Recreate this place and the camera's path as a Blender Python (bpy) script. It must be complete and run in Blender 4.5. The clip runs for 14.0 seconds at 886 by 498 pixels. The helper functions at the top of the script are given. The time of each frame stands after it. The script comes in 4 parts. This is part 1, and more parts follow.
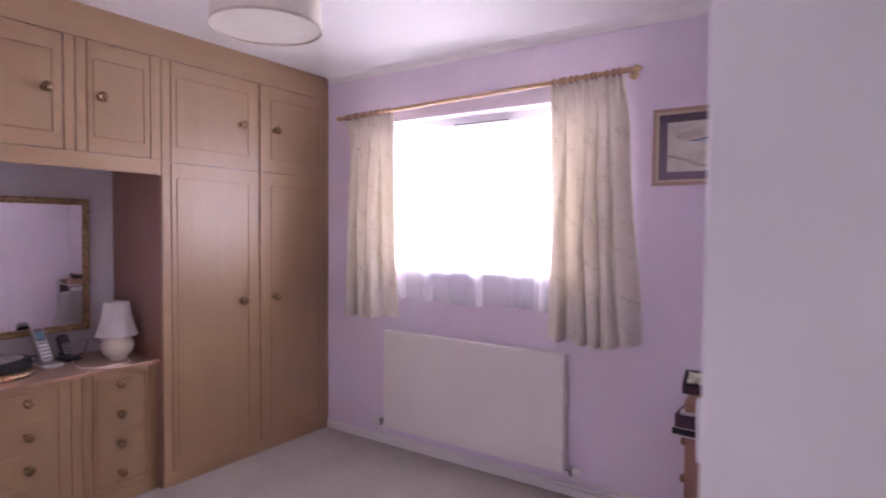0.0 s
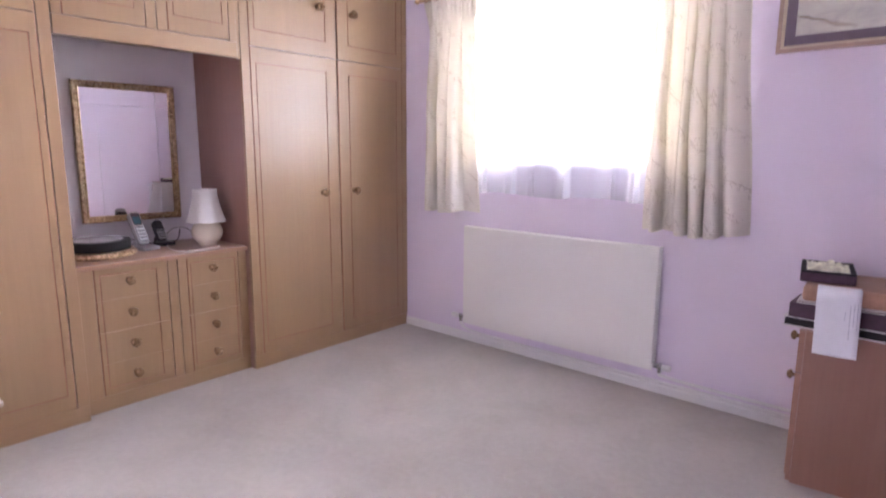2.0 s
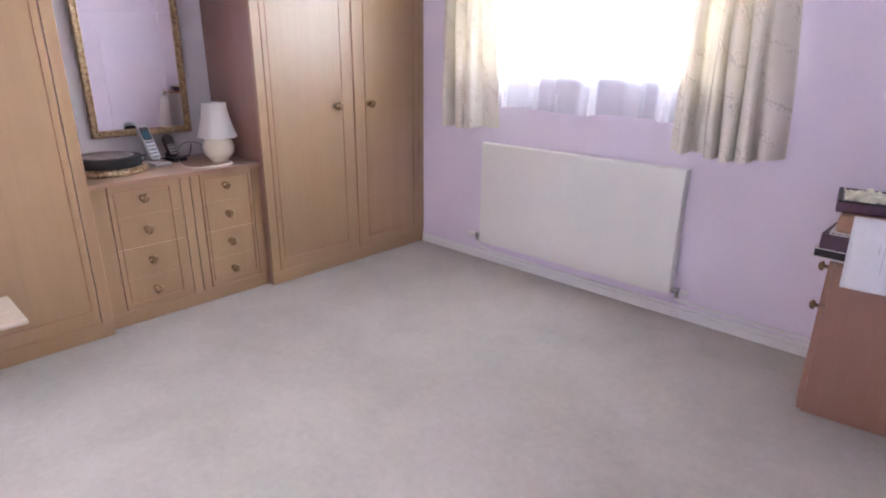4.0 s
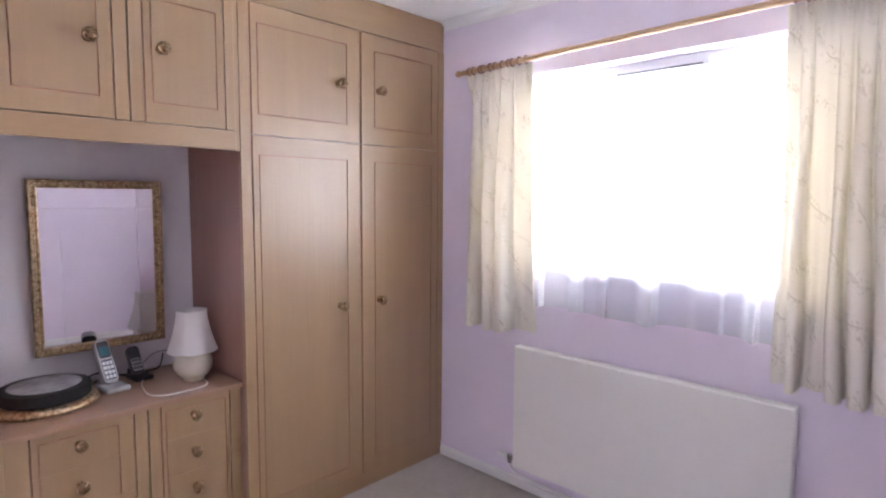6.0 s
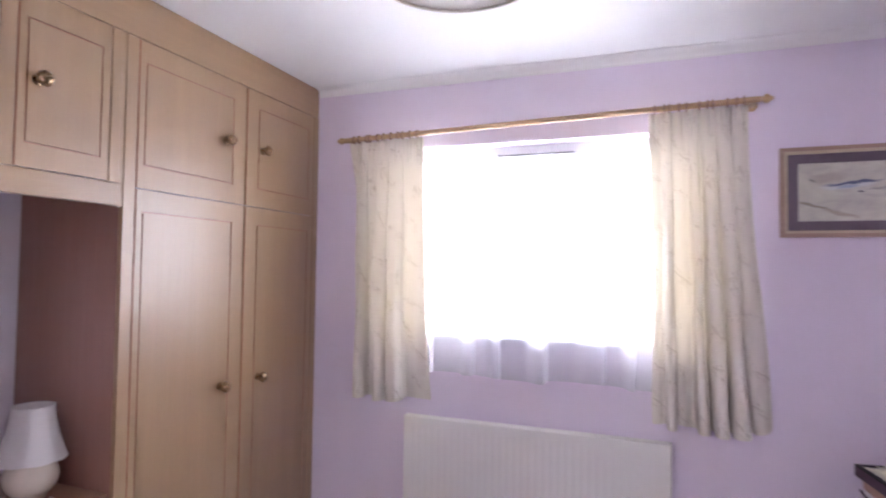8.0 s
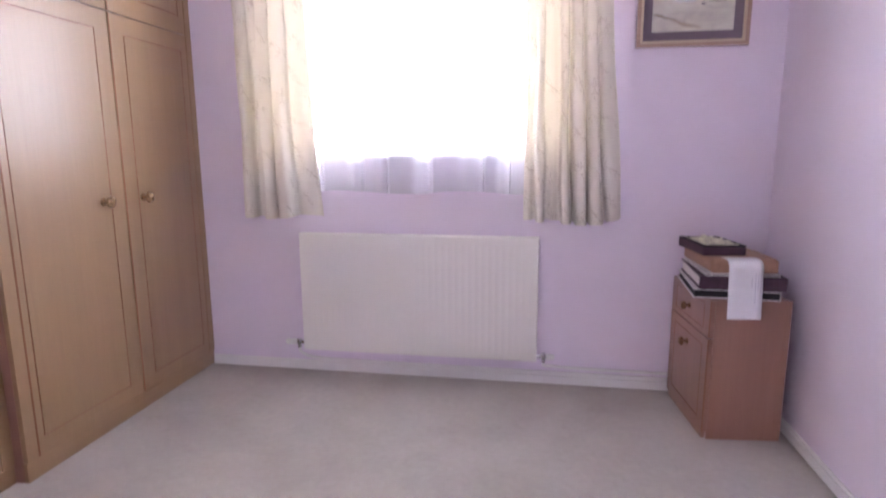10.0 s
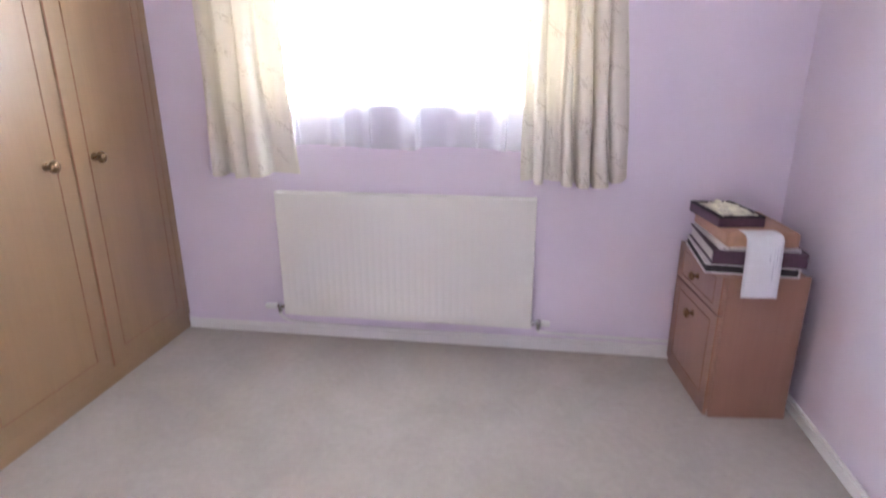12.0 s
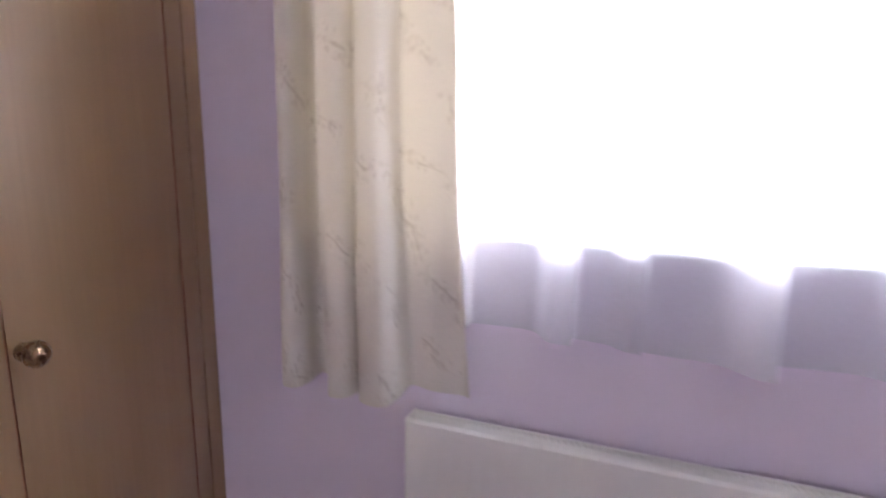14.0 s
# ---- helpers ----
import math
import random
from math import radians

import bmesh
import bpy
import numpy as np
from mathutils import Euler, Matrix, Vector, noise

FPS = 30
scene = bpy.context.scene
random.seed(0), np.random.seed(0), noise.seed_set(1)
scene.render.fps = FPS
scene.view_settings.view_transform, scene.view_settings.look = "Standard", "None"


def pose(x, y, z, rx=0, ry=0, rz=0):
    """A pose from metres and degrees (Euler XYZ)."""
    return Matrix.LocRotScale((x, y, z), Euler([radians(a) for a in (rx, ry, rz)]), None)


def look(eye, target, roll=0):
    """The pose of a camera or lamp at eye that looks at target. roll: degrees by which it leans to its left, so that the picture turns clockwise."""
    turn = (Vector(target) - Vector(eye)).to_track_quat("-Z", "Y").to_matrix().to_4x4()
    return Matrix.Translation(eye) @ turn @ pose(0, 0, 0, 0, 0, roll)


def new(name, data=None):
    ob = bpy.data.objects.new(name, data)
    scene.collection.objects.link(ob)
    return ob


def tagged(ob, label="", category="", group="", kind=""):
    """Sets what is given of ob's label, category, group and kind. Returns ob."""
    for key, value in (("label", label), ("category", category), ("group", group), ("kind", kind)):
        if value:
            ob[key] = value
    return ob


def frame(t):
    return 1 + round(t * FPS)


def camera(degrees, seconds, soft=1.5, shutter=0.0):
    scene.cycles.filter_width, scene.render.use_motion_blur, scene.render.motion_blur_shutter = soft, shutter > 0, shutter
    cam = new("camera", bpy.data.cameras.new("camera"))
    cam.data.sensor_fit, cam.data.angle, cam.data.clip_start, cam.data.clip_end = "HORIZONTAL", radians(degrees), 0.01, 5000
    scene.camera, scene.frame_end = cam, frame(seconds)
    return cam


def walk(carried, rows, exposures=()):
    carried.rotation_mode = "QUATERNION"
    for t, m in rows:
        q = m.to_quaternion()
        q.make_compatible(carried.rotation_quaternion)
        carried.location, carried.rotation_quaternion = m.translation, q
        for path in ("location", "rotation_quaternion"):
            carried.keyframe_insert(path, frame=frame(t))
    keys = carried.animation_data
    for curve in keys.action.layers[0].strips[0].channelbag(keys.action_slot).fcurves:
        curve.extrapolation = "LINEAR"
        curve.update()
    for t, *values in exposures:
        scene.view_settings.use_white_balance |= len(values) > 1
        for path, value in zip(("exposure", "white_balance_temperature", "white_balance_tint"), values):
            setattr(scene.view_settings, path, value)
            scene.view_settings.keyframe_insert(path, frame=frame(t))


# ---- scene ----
cam = camera(75.8, 14.0, soft=1.9, shutter=0.4)
PATH = [
    (0, (2.793, -2.744, 1.357), (1.671, -1.09, 1.285), 0.5),
    (0.5, (2.706, -2.755, 1.336), (1.463, -1.189, 1.263), 0.5),
    (1, (2.697, -2.763, 1.303), (1.417, -1.23, 1.202), 0.5),
    (1.5, (2.697, -2.73, 1.23), (1.398, -1.219, 1.061), 0.3),
    (2, (2.675, -2.702, 1.162), (1.379, -1.216, 0.828), 0.3),
    (2.5, (2.672, -2.67, 1.111), (1.385, -1.242, 0.559), 0.2),
    (2.7, (2.672, -2.677, 1.103), (1.404, -1.27, 0.459), 0.2),
    (4.8, (2.506, -2.542, 1.307), (1.199, -1.165, 0.677), 0.2),
    (5, (2.461, -2.496, 1.334), (1.13, -1.092, 0.828), 0.2),
    (5.5, (2.355, -2.357, 1.429), (0.989, -0.928, 1.125), 0.3),
    (6, (2.139, -2.245, 1.435), (0.765, -0.803, 1.256), 0.4),
    (6.5, (1.905, -2.175, 1.398), (0.558, -0.701, 1.286), 0.5),
    (7, (1.691, -2.145, 1.386), (0.401, -0.617, 1.354), 0.4),
    (7.5, (1.657, -2.354, 1.399), (0.555, -0.686, 1.449), 0.7),
    (7.7, (1.655, -2.455, 1.433), (0.745, -0.676, 1.519), 1.1),
    (9.8, (1.687, -2.701, 1.155), (1.371, -0.741, 0.906), -0.3),
    (10, (1.709, -2.695, 1.131), (1.381, -0.752, 0.788), -0.3),
    (10.5, (1.711, -2.688, 1.083), (1.392, -0.787, 0.552), -0.4),
    (11, (1.714, -2.674, 1.058), (1.396, -0.827, 0.361), -0.4),
    (11.5, (1.705, -2.603, 1.15), (1.399, -0.771, 0.409), -0.3),
    (12, (1.667, -2.448, 1.264), (1.387, -0.564, 0.654), -0.2),
    (12.5, (1.52, -2.18, 1.315), (1.297, -0.242, 0.876), 0.5),
    (13, (1.47, -1.811, 1.295), (1.194, 0.134, 0.916), 0.3),
    (13.5, (1.307, -1.405, 1.316), (0.825, 0.491, 0.913), 0.0),
    (14, (0.99, -1.065, 1.309), (0.309, 0.771, 0.918), 1.0),
]
EXPOSURES = [
    (0.0, 0.31, 6450, 39), (0.5, 0.70, 6350, 38), (1.5, 0.90, 6250, 30), (2.5, 1.20, 6150, 19), (5.0, 1.02, 6100, 15), (7.0, 0.70, 6100, 19),
    (10.0, 0.94, 6200, 24), (11.0, 1.30, 6250, 16), (12.5, 0.96, 6200, 14), (13.3, 0.58, 6200, 17), (14.0, 0.27, 6200, 22),
]
walk(cam, [(t, look(eye, target, roll)) for t, eye, target, roll in PATH],
     exposures=EXPOSURES)

# ---- world and lights ----
world = bpy.data.worlds.new("sky_world")
scene.world = world
world.use_nodes = True
wn = world.node_tree.nodes
sky = wn.new("ShaderNodeTexSky")
sky.sky_type = "NISHITA"
sky.sun_disc = False
sky.sun_elevation, sky.sun_rotation = radians(48), radians(200)
wn["Background"].inputs["Strength"].default_value = 0.12
world.node_tree.links.new(sky.outputs["Color"], wn["Background"].inputs["Color"])

sun = new("sun", bpy.data.lights.new("sun", "SUN"))
sun.data.energy, sun.data.angle, sun.data.color = 1.0, radians(12), (1.0, 0.96, 0.9)
sun.matrix_world = pose(0, 0, 6, 42, 0, 20)

daylight = new("window_daylight", bpy.data.lights.new("window_daylight", "AREA"))
daylight.data.shape, daylight.data.size, daylight.data.size_y = "RECTANGLE", 2.4, 1.3
daylight.data.energy, daylight.data.color = 122.0, (0.94, 0.98, 1.0)
daylight.data.spread = radians(68)
daylight.matrix_world = look((1.13, 1.25, 1.85), (1.13, -3.0, 1.15))

hall_light = new("hall_daylight", bpy.data.lights.new("hall_daylight", "AREA"))
hall_light.data.shape, hall_light.data.size, hall_light.data.size_y = "RECTANGLE", 0.86, 1.16
hall_light.data.energy, hall_light.data.color = 0.9, (0.93, 1.0, 0.95)
hall_light.matrix_world = pose(3.42, -3.86, 1.55, 90, 0, 0)

# ---- room numbers (metres) ----
CEIL = 2.352
EAST, SOUTH, WEST = 2.712, -3.12, -0.502
WIN_X0, WIN_X1, WIN_Z0, WIN_Z1 = 0.36, 1.90, 1.101, 2.01
DOOR_Y0, DOOR_Y1, DOOR_H = -3.00, -2.245, 2.03
WORKTOP = 0.675


# ---- materials ----
def base_mat(name, color, rough=0.5, metal=0.0):
    m = bpy.data.materials.new(name)
    m.use_nodes = True
    b = m.node_tree.nodes["Principled BSDF"]
    b.inputs["Base Color"].default_value = (*color, 1)
    b.inputs["Roughness"].default_value = rough
    b.inputs["Metallic"].default_value = metal
    return m, m.node_tree.nodes, m.node_tree.links, b


def mapped(n, l, scale, source="Object"):
    tc = n.new("ShaderNodeTexCoord")
    mp = n.new("ShaderNodeMapping")
    mp.inputs["Scale"].default_value = scale
    l.new(tc.outputs[source], mp.inputs["Vector"])
    return mp.outputs["Vector"]


def noise_tex(n, l, vec, scale, detail=4.0, rough=0.55, dist=0.0):
    t = n.new("ShaderNodeTexNoise")
    t.inputs["Scale"].default_value = scale
    t.inputs["Detail"].default_value = detail
    t.inputs["Roughness"].default_value = rough
    t.inputs["Distortion"].default_value = dist
    l.new(vec, t.inputs["Vector"])
    return t.outputs["Fac"]


def ramp(n, l, fac, stops):
    r = n.new("ShaderNodeValToRGB")
    while len(r.color_ramp.elements) < len(stops):
        r.color_ramp.elements.new(0.5)
    for e, (p, c) in zip(r.color_ramp.elements, stops):
        e.position, e.color = p, (*c, 1) if len(c) == 3 else c
    l.new(fac, r.inputs["Fac"])
    return r.outputs["Color"]


def mix_col(n, l, fac, a, b, mode="MIX"):
    m = n.new("ShaderNodeMix")
    m.data_type, m.blend_type = "RGBA", mode
    for sock, v in ((m.inputs[0], fac), (m.inputs[6], a), (m.inputs[7], b)):
        if isinstance(v, bpy.types.NodeSocket):
            l.new(v, sock)
        elif isinstance(v, (int, float)):
            sock.default_value = v
        else:
            sock.default_value = (*v, 1)
    return m.outputs[2]


def bump(n, l, b, height, strength=0.2, dist=0.002):
    k = n.new("ShaderNodeBump")
    k.inputs["Strength"].default_value = strength
    k.inputs["Distance"].default_value = dist
    l.new(height, k.inputs["Height"])
    l.new(k.outputs["Normal"], b.inputs["Normal"])


def mat_paint(name, color, var=0.05, rough=0.6, bump_s=0.25, scale=160):
    m, n, l, b = base_mat(name, color, rough)
    v = mapped(n, l, (1, 1, 1))
    big = noise_tex(n, l, v, 1.7, 3)
    lo = tuple(c * (1 - var) for c in color)
    hi = tuple(min(1, c * (1 + var)) for c in color)
    l.new(ramp(n, l, big, [(0.3, lo), (0.7, hi)]), b.inputs["Base Color"])
    bump(n, l, b, noise_tex(n, l, v, scale, 3), bump_s, 0.0015)
    return m


def mat_wood(name, dark, mid, light, rough=0.35, axis="z", bump_s=0.06):
    """Veneer whose fine grain runs along one axis."""
    m, n, l, b = base_mat(name, mid, rough)
    s = {"z": (26, 26, 1.1), "y": (26, 1.1, 26), "x": (1.1, 26, 26)}[axis]
    info = n.new("ShaderNodeObjectInfo")
    tc = n.new("ShaderNodeTexCoord")
    add = n.new("ShaderNodeVectorMath")
    l.new(tc.outputs["Object"], add.inputs[0])
    l.new(info.outputs["Random"], add.inputs[1])
    mp = n.new("ShaderNodeMapping")
    mp.inputs["Scale"].default_value = s
    l.new(add.outputs[0], mp.inputs["Vector"])
    v = mp.outputs["Vector"]
    grain = noise_tex(n, l, v, 3.2, 6, 0.62, 0.6)
    figure = noise_tex(n, l, v, 0.35, 3, 0.5, 1.2)
    col = ramp(n, l, grain, [(0.3, dark), (0.52, mid), (0.75, light)])
    fig = ramp(n, l, figure, [(0.3, (0.94, 0.93, 0.925)), (0.7, (1.03, 1.025, 1.02))])
    out = mix_col(n, l, 1.0, col, fig, "MULTIPLY")
    l.new(out, b.inputs["Base Color"])
    b.inputs["Specular IOR Level"].default_value = 0.5
    b.inputs["Coat Weight"].default_value = 0.75
    b.inputs["Coat Roughness"].default_value = 0.40
    rr = ramp(n, l, grain, [(0.3, (rough + 0.06,) * 3), (0.7, (rough - 0.03,) * 3)])
    l.new(rr, b.inputs["Roughness"])
    bump(n, l, b, grain, bump_s, 0.0006)
    return m


def mat_carpet():
    m, n, l, b = base_mat("carpet_pile", (0.5, 0.43, 0.37), 0.95)
    v = mapped(n, l, (1, 1, 1))
    patches = noise_tex(n, l, v, 2.3, 4, 0.6, 0.4)
    tufts = noise_tex(n, l, v, 260, 2, 0.6)
    mid = noise_tex(n, l, v, 34, 4, 0.65)
    col = ramp(n, l, patches, [(0.28, (0.36, 0.322, 0.281)), (0.55, (0.42, 0.379, 0.335)), (0.8, (0.465, 0.422, 0.378))])
    col = mix_col(n, l, 0.5, col, ramp(n, l, mid, [(0.3, (0.86, 0.86, 0.86)), (0.7, (1.08, 1.08, 1.08))]), "MULTIPLY")
    col = mix_col(n, l, 0.4, col, ramp(n, l, tufts, [(0.3, (0.72, 0.71, 0.70)), (0.7, (1.15, 1.15, 1.15))]), "MULTIPLY")
    l.new(col, b.inputs["Base Color"])
    b.inputs["Sheen Weight"].default_value = 0.25
    b.inputs["Sheen Roughness"].default_value = 0.5
    add = n.new("ShaderNodeMath")
    l.new(tufts, add.inputs[0])
    l.new(mid, add.inputs[1])
    bump(n, l, b, add.outputs[0], 0.4, 0.004)
    return m


def mat_metal(name, dark, light, rough=0.3, scale=60):
    m, n, l, b = base_mat(name, light, rough, 1.0)
    v = mapped(n, l, (1, 1, 1))
    t = noise_tex(n, l, v, scale, 4)
    l.new(ramp(n, l, t, [(0.35, dark), (0.65, light)]), b.inputs["Base Color"])
    l.new(ramp(n, l, t, [(0.3, (rough + 0.12,) * 3), (0.7, (rough,) * 3)]), b.inputs["Roughness"])
    return m


def mat_speckle(name, color, rough=0.5, amount=0.12, scale=40):
    m, n, l, b = base_mat(name, color, rough)
    v = mapped(n, l, (1, 1, 1))
    t = noise_tex(n, l, v, scale, 4)
    l.new(ramp(n, l, t, [(0.3, tuple(c * (1 - amount) for c in color)), (0.7, tuple(min(1, c * (1 + amount)) for c in color))]),
          b.inputs["Base Color"])
    bump(n, l, b, t, 0.06, 0.0005)
    return m


def mat_cloth(name, color, through_part, see_part=0.0, sprigs=False, warm=None):
    """Woven cloth that lets light through; see_part is the share of open weave."""
    m, n, l, b = base_mat(name, color, 0.9)
    out = n["Material Output"]
    uv = mapped(n, l, (1, 1, 1), "UV")
    weave = noise_tex(n, l, mapped(n, l, (400, 60, 1), "UV"), 2.0, 3)
    col = mix_col(n, l, 0.35, color, ramp(n, l, weave, [(0.3, (0.82, 0.82, 0.82)), (0.7, (1.1, 1.1, 1.1))]), "MULTIPLY")
    if sprigs:
        bend = n.new("ShaderNodeVectorMath")
        wob = n.new("ShaderNodeTexNoise")
        wob.inputs["Scale"].default_value = 5.0
        l.new(uv, wob.inputs["Vector"])
        sc = n.new("ShaderNodeVectorMath")
        sc.operation = "SCALE"
        sc.inputs["Scale"].default_value = 0.16
        l.new(wob.outputs["Color"], sc.inputs[0])
        l.new(uv, bend.inputs[0])
        l.new(sc.outputs[0], bend.inputs[1])
        # stems: thin meandering lines
        wave = n.new("ShaderNodeTexWave")
        wave.wave_type, wave.bands_direction = "BANDS", "DIAGONAL"
        wave.inputs["Scale"].default_value = 3.4
        wave.inputs["Distortion"].default_value = 2.2
        wave.inputs["Detail"].default_value = 1.0
        wave.inputs["Detail Scale"].default_value = 2.4
        l.new(bend.outputs[0], wave.inputs["Vector"])
        stem = ramp(n, l, wave.outputs["Fac"], [(0.0, (1, 1, 1)), (0.002, (1, 1, 1)), (0.007, (0, 0, 0))])
        near = ramp(n, l, wave.outputs["Fac"], [(0.0, (1, 1, 1)), (0.24, (1, 1, 1)), (0.34, (0, 0, 0))])
        breaks = ramp(n, l, noise_tex(n, l, uv, 21.0, 2), [(0.46, (0, 0, 0)), (0.52, (1, 1, 1))])
        stem = mix_col(n, l, 1.0, stem, breaks, "MULTIPLY")
        # leaves: slim slanted blades that sit beside the stems
        leaf_masks = []
        for rot, sc3, off in ((1.0, (190, 40, 1), 0.0), (-1.15, (180, 38, 1), 3.7)):
            mp = n.new("ShaderNodeMapping")
            mp.inputs["Rotation"].default_value = (0, 0, rot)
            mp.inputs["Scale"].default_value = sc3
            mp.inputs["Location"].default_value = (off, off, 0)
            l.new(uv, mp.inputs["Vector"])
            vo = n.new("ShaderNodeTexVoronoi")
            vo.inputs["Scale"].default_value = 1.0
            l.new(mp.outputs["Vector"], vo.inputs["Vector"])
            leaf_masks.append(ramp(n, l, vo.outputs["Distance"], [(0.0, (1, 1, 1)), (0.24, (1, 1, 1)), (0.31, (0, 0, 0))]))
        leaves = mix_col(n, l, 1.0, leaf_masks[0], leaf_masks[1], "LIGHTEN")
        leaves = mix_col(n, l, 1.0, leaves, near, "MULTIPLY")
        patch = ramp(n, l, noise_tex(n, l, uv, 8.5, 2), [(0.42, (0, 0, 0)), (0.49, (1, 1, 1))])
        motif = mix_col(n, l, 1.0, mix_col(n, l, 1.0, leaves, stem, "LIGHTEN"), patch, "MULTIPLY")
        tone = mix_col(n, l, noise_tex(n, l, uv, 9.0, 1), (0.30, 0.24, 0.15), (0.42, 0.36, 0.28))
        sep = n.new("ShaderNodeMath")
        sep.operation = "MULTIPLY"
        sep.inputs[1].default_value = 0.42
        l.new(motif, sep.inputs[0])
        col = mix_col(n, l, sep.outputs[0], col, tone)
    l.new(col, b.inputs["Base Color"])
    bump(n, l, b, weave, 0.12, 0.0008)
    tr = n.new("ShaderNodeBsdfTranslucent")
    l.new(mix_col(n, l, 1.0, col, warm or (1, 1, 1), "MULTIPLY"), tr.inputs["Color"])
    mx = n.new("ShaderNodeMixShader")
    mx.inputs[0].default_value = through_part
    l.new(b.outputs[0], mx.inputs[1])
    l.new(tr.outputs[0], mx.inputs[2])
    last = mx.outputs[0]
    if see_part:
        tp = n.new("ShaderNodeBsdfTransparent")
        m2 = n.new("ShaderNodeMixShader")
        m2.inputs[0].default_value = see_part
        l.new(last, m2.inputs[1])
        l.new(tp.outputs[0], m2.inputs[2])
        last = m2.outputs[0]
    l.new(last, out.inputs["Surface"])
    return m


def mat_glass():
    m, n, l, b = base_mat("window_glass", (1, 1, 1), 0.0)
    b.inputs["Transmission Weight"].default_value = 1.0
    b.inputs["IOR"].default_value = 1.45
    return m


def mat_watercolour():
    """A pale moorland watercolour: cream washes, a dark blue tarn, olive strokes."""
    m, n, l, b = base_mat("watercolour", (0.6, 0.58, 0.5), 0.7)
    tc = n.new("ShaderNodeTexCoord")
    wob = n.new("ShaderNodeTexNoise")
    wob.inputs["Scale"].default_value, wob.inputs["Detail"].default_value = 9.0, 4.0
    l.new(tc.outputs["Generated"], wob.inputs["Vector"])
    amt = n.new("ShaderNodeVectorMath")
    amt.operation = "SCALE"
    amt.inputs["Scale"].default_value = 0.10
    l.new(wob.outputs["Color"], amt.inputs[0])
    vec = n.new("ShaderNodeVectorMath")
    l.new(tc.outputs["Generated"], vec.inputs[0])
    l.new(amt.outputs[0], vec.inputs[1])

    def stroke(col, color, cx, cz, rx, rz, turn, strength):
        mp = n.new("ShaderNodeMapping")
        mp.vector_type = "TEXTURE"
        mp.inputs["Location"].default_value = (cx + 0.05, 0, cz + 0.05)
        mp.inputs["Rotation"].default_value = (0, radians(turn), 0)
        mp.inputs["Scale"].default_value = (rx, 1000, rz)
        l.new(vec.outputs[0], mp.inputs["Vector"])
        g = n.new("ShaderNodeTexGradient")
        g.gradient_type = "SPHERICAL"
        l.new(mp.outputs["Vector"], g.inputs["Vector"])
        fac = ramp(n, l, g.outputs["Fac"], [(0.05, (0, 0, 0)), (0.5, (strength,) * 3)])
        return mix_col(n, l, fac, col, color)

    wash = noise_tex(n, l, mapped(n, l, (2.2, 1, 3.5), "Generated"), 1.6, 5, 0.6, 0.6)
    col = ramp(n, l, wash, [(0.3, (0.52, 0.49, 0.44)), (0.5, (0.62, 0.60, 0.51)), (0.7, (0.69, 0.68, 0.58))])
    for args in (((0.40, 0.33, 0.29), 0.30, 0.74, 0.24, 0.12, -12, 0.55), ((0.72, 0.75, 0.75), 0.50, 0.60, 0.34, 0.085, -7, 0.8),
                 ((0.10, 0.12, 0.22), 0.55, 0.645, 0.36, 0.040, -8, 0.95), ((0.34, 0.43, 0.55), 0.50, 0.575, 0.14, 0.035, -8, 0.7),
                 ((0.16, 0.17, 0.15), 0.15, 0.70, 0.06, 0.022, 40, 0.7), ((0.10, 0.10, 0.12), 0.62, 0.49, 0.03, 0.03, 0, 0.9),
                 ((0.28, 0.27, 0.25), 0.80, 0.54, 0.16, 0.03, -6, 0.6), ((0.26, 0.22, 0.15), 0.16, 0.27, 0.26, 0.030, 24, 0.75),
                 ((0.36, 0.27, 0.18), 0.42, 0.13, 0.24, 0.05, 20, 0.6)):
        col = stroke(col, *args)
    l.new(col, b.inputs["Base Color"])
    return m


LILAC = mat_paint("lilac_wall_paint", (0.808, 0.728, 0.834), 0.03, 0.7, 0.3)
CEILING_WHITE = mat_paint("white_ceiling_paint", (0.87, 0.865, 0.86), 0.02, 0.8, 0.35, 120)
NICHE_WHITE = mat_paint("pale_niche_paint", (0.80, 0.77, 0.81), 0.03, 0.7, 0.25)
GLOSS_WHITE = mat_paint("white_gloss_paint", (0.83, 0.82, 0.81), 0.03, 0.3, 0.06, 60)
HALL_PAINT = mat_paint("cream_hall_paint", (0.72, 0.68, 0.62), 0.03, 0.75)
CARPET = mat_carpet()
BEECH = mat_wood("beech_veneer", (0.314, 0.196, 0.099), (0.327, 0.205, 0.104), (0.340, 0.214, 0.109))
BEECH_Y = mat_wood("beech_veneer_level", (0.314, 0.196, 0.099), (0.327, 0.205, 0.104), (0.340, 0.214, 0.109), axis="y")
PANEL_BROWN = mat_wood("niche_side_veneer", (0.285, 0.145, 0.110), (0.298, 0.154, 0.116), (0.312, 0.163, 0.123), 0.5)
GROOVE = mat_wood("routed_groove_wood", (0.305, 0.135, 0.070), (0.325, 0.146, 0.077), (0.345, 0.157, 0.084), 0.6)
WORKTOP_WOOD = mat_wood("worktop_veneer", (0.325, 0.184, 0.112), (0.338, 0.193, 0.118), (0.351, 0.202, 0.124), 0.4, "y")
CABINET_BROWN = mat_wood("bedside_veneer", (0.312, 0.160, 0.110), (0.324, 0.168, 0.116), (0.336, 0.176, 0.122), 0.45)
POLE_WOOD = mat_wood("pine_pole", (0.42, 0.25, 0.12), (0.52, 0.33, 0.17), (0.60, 0.40, 0.22), 0.35, "x")
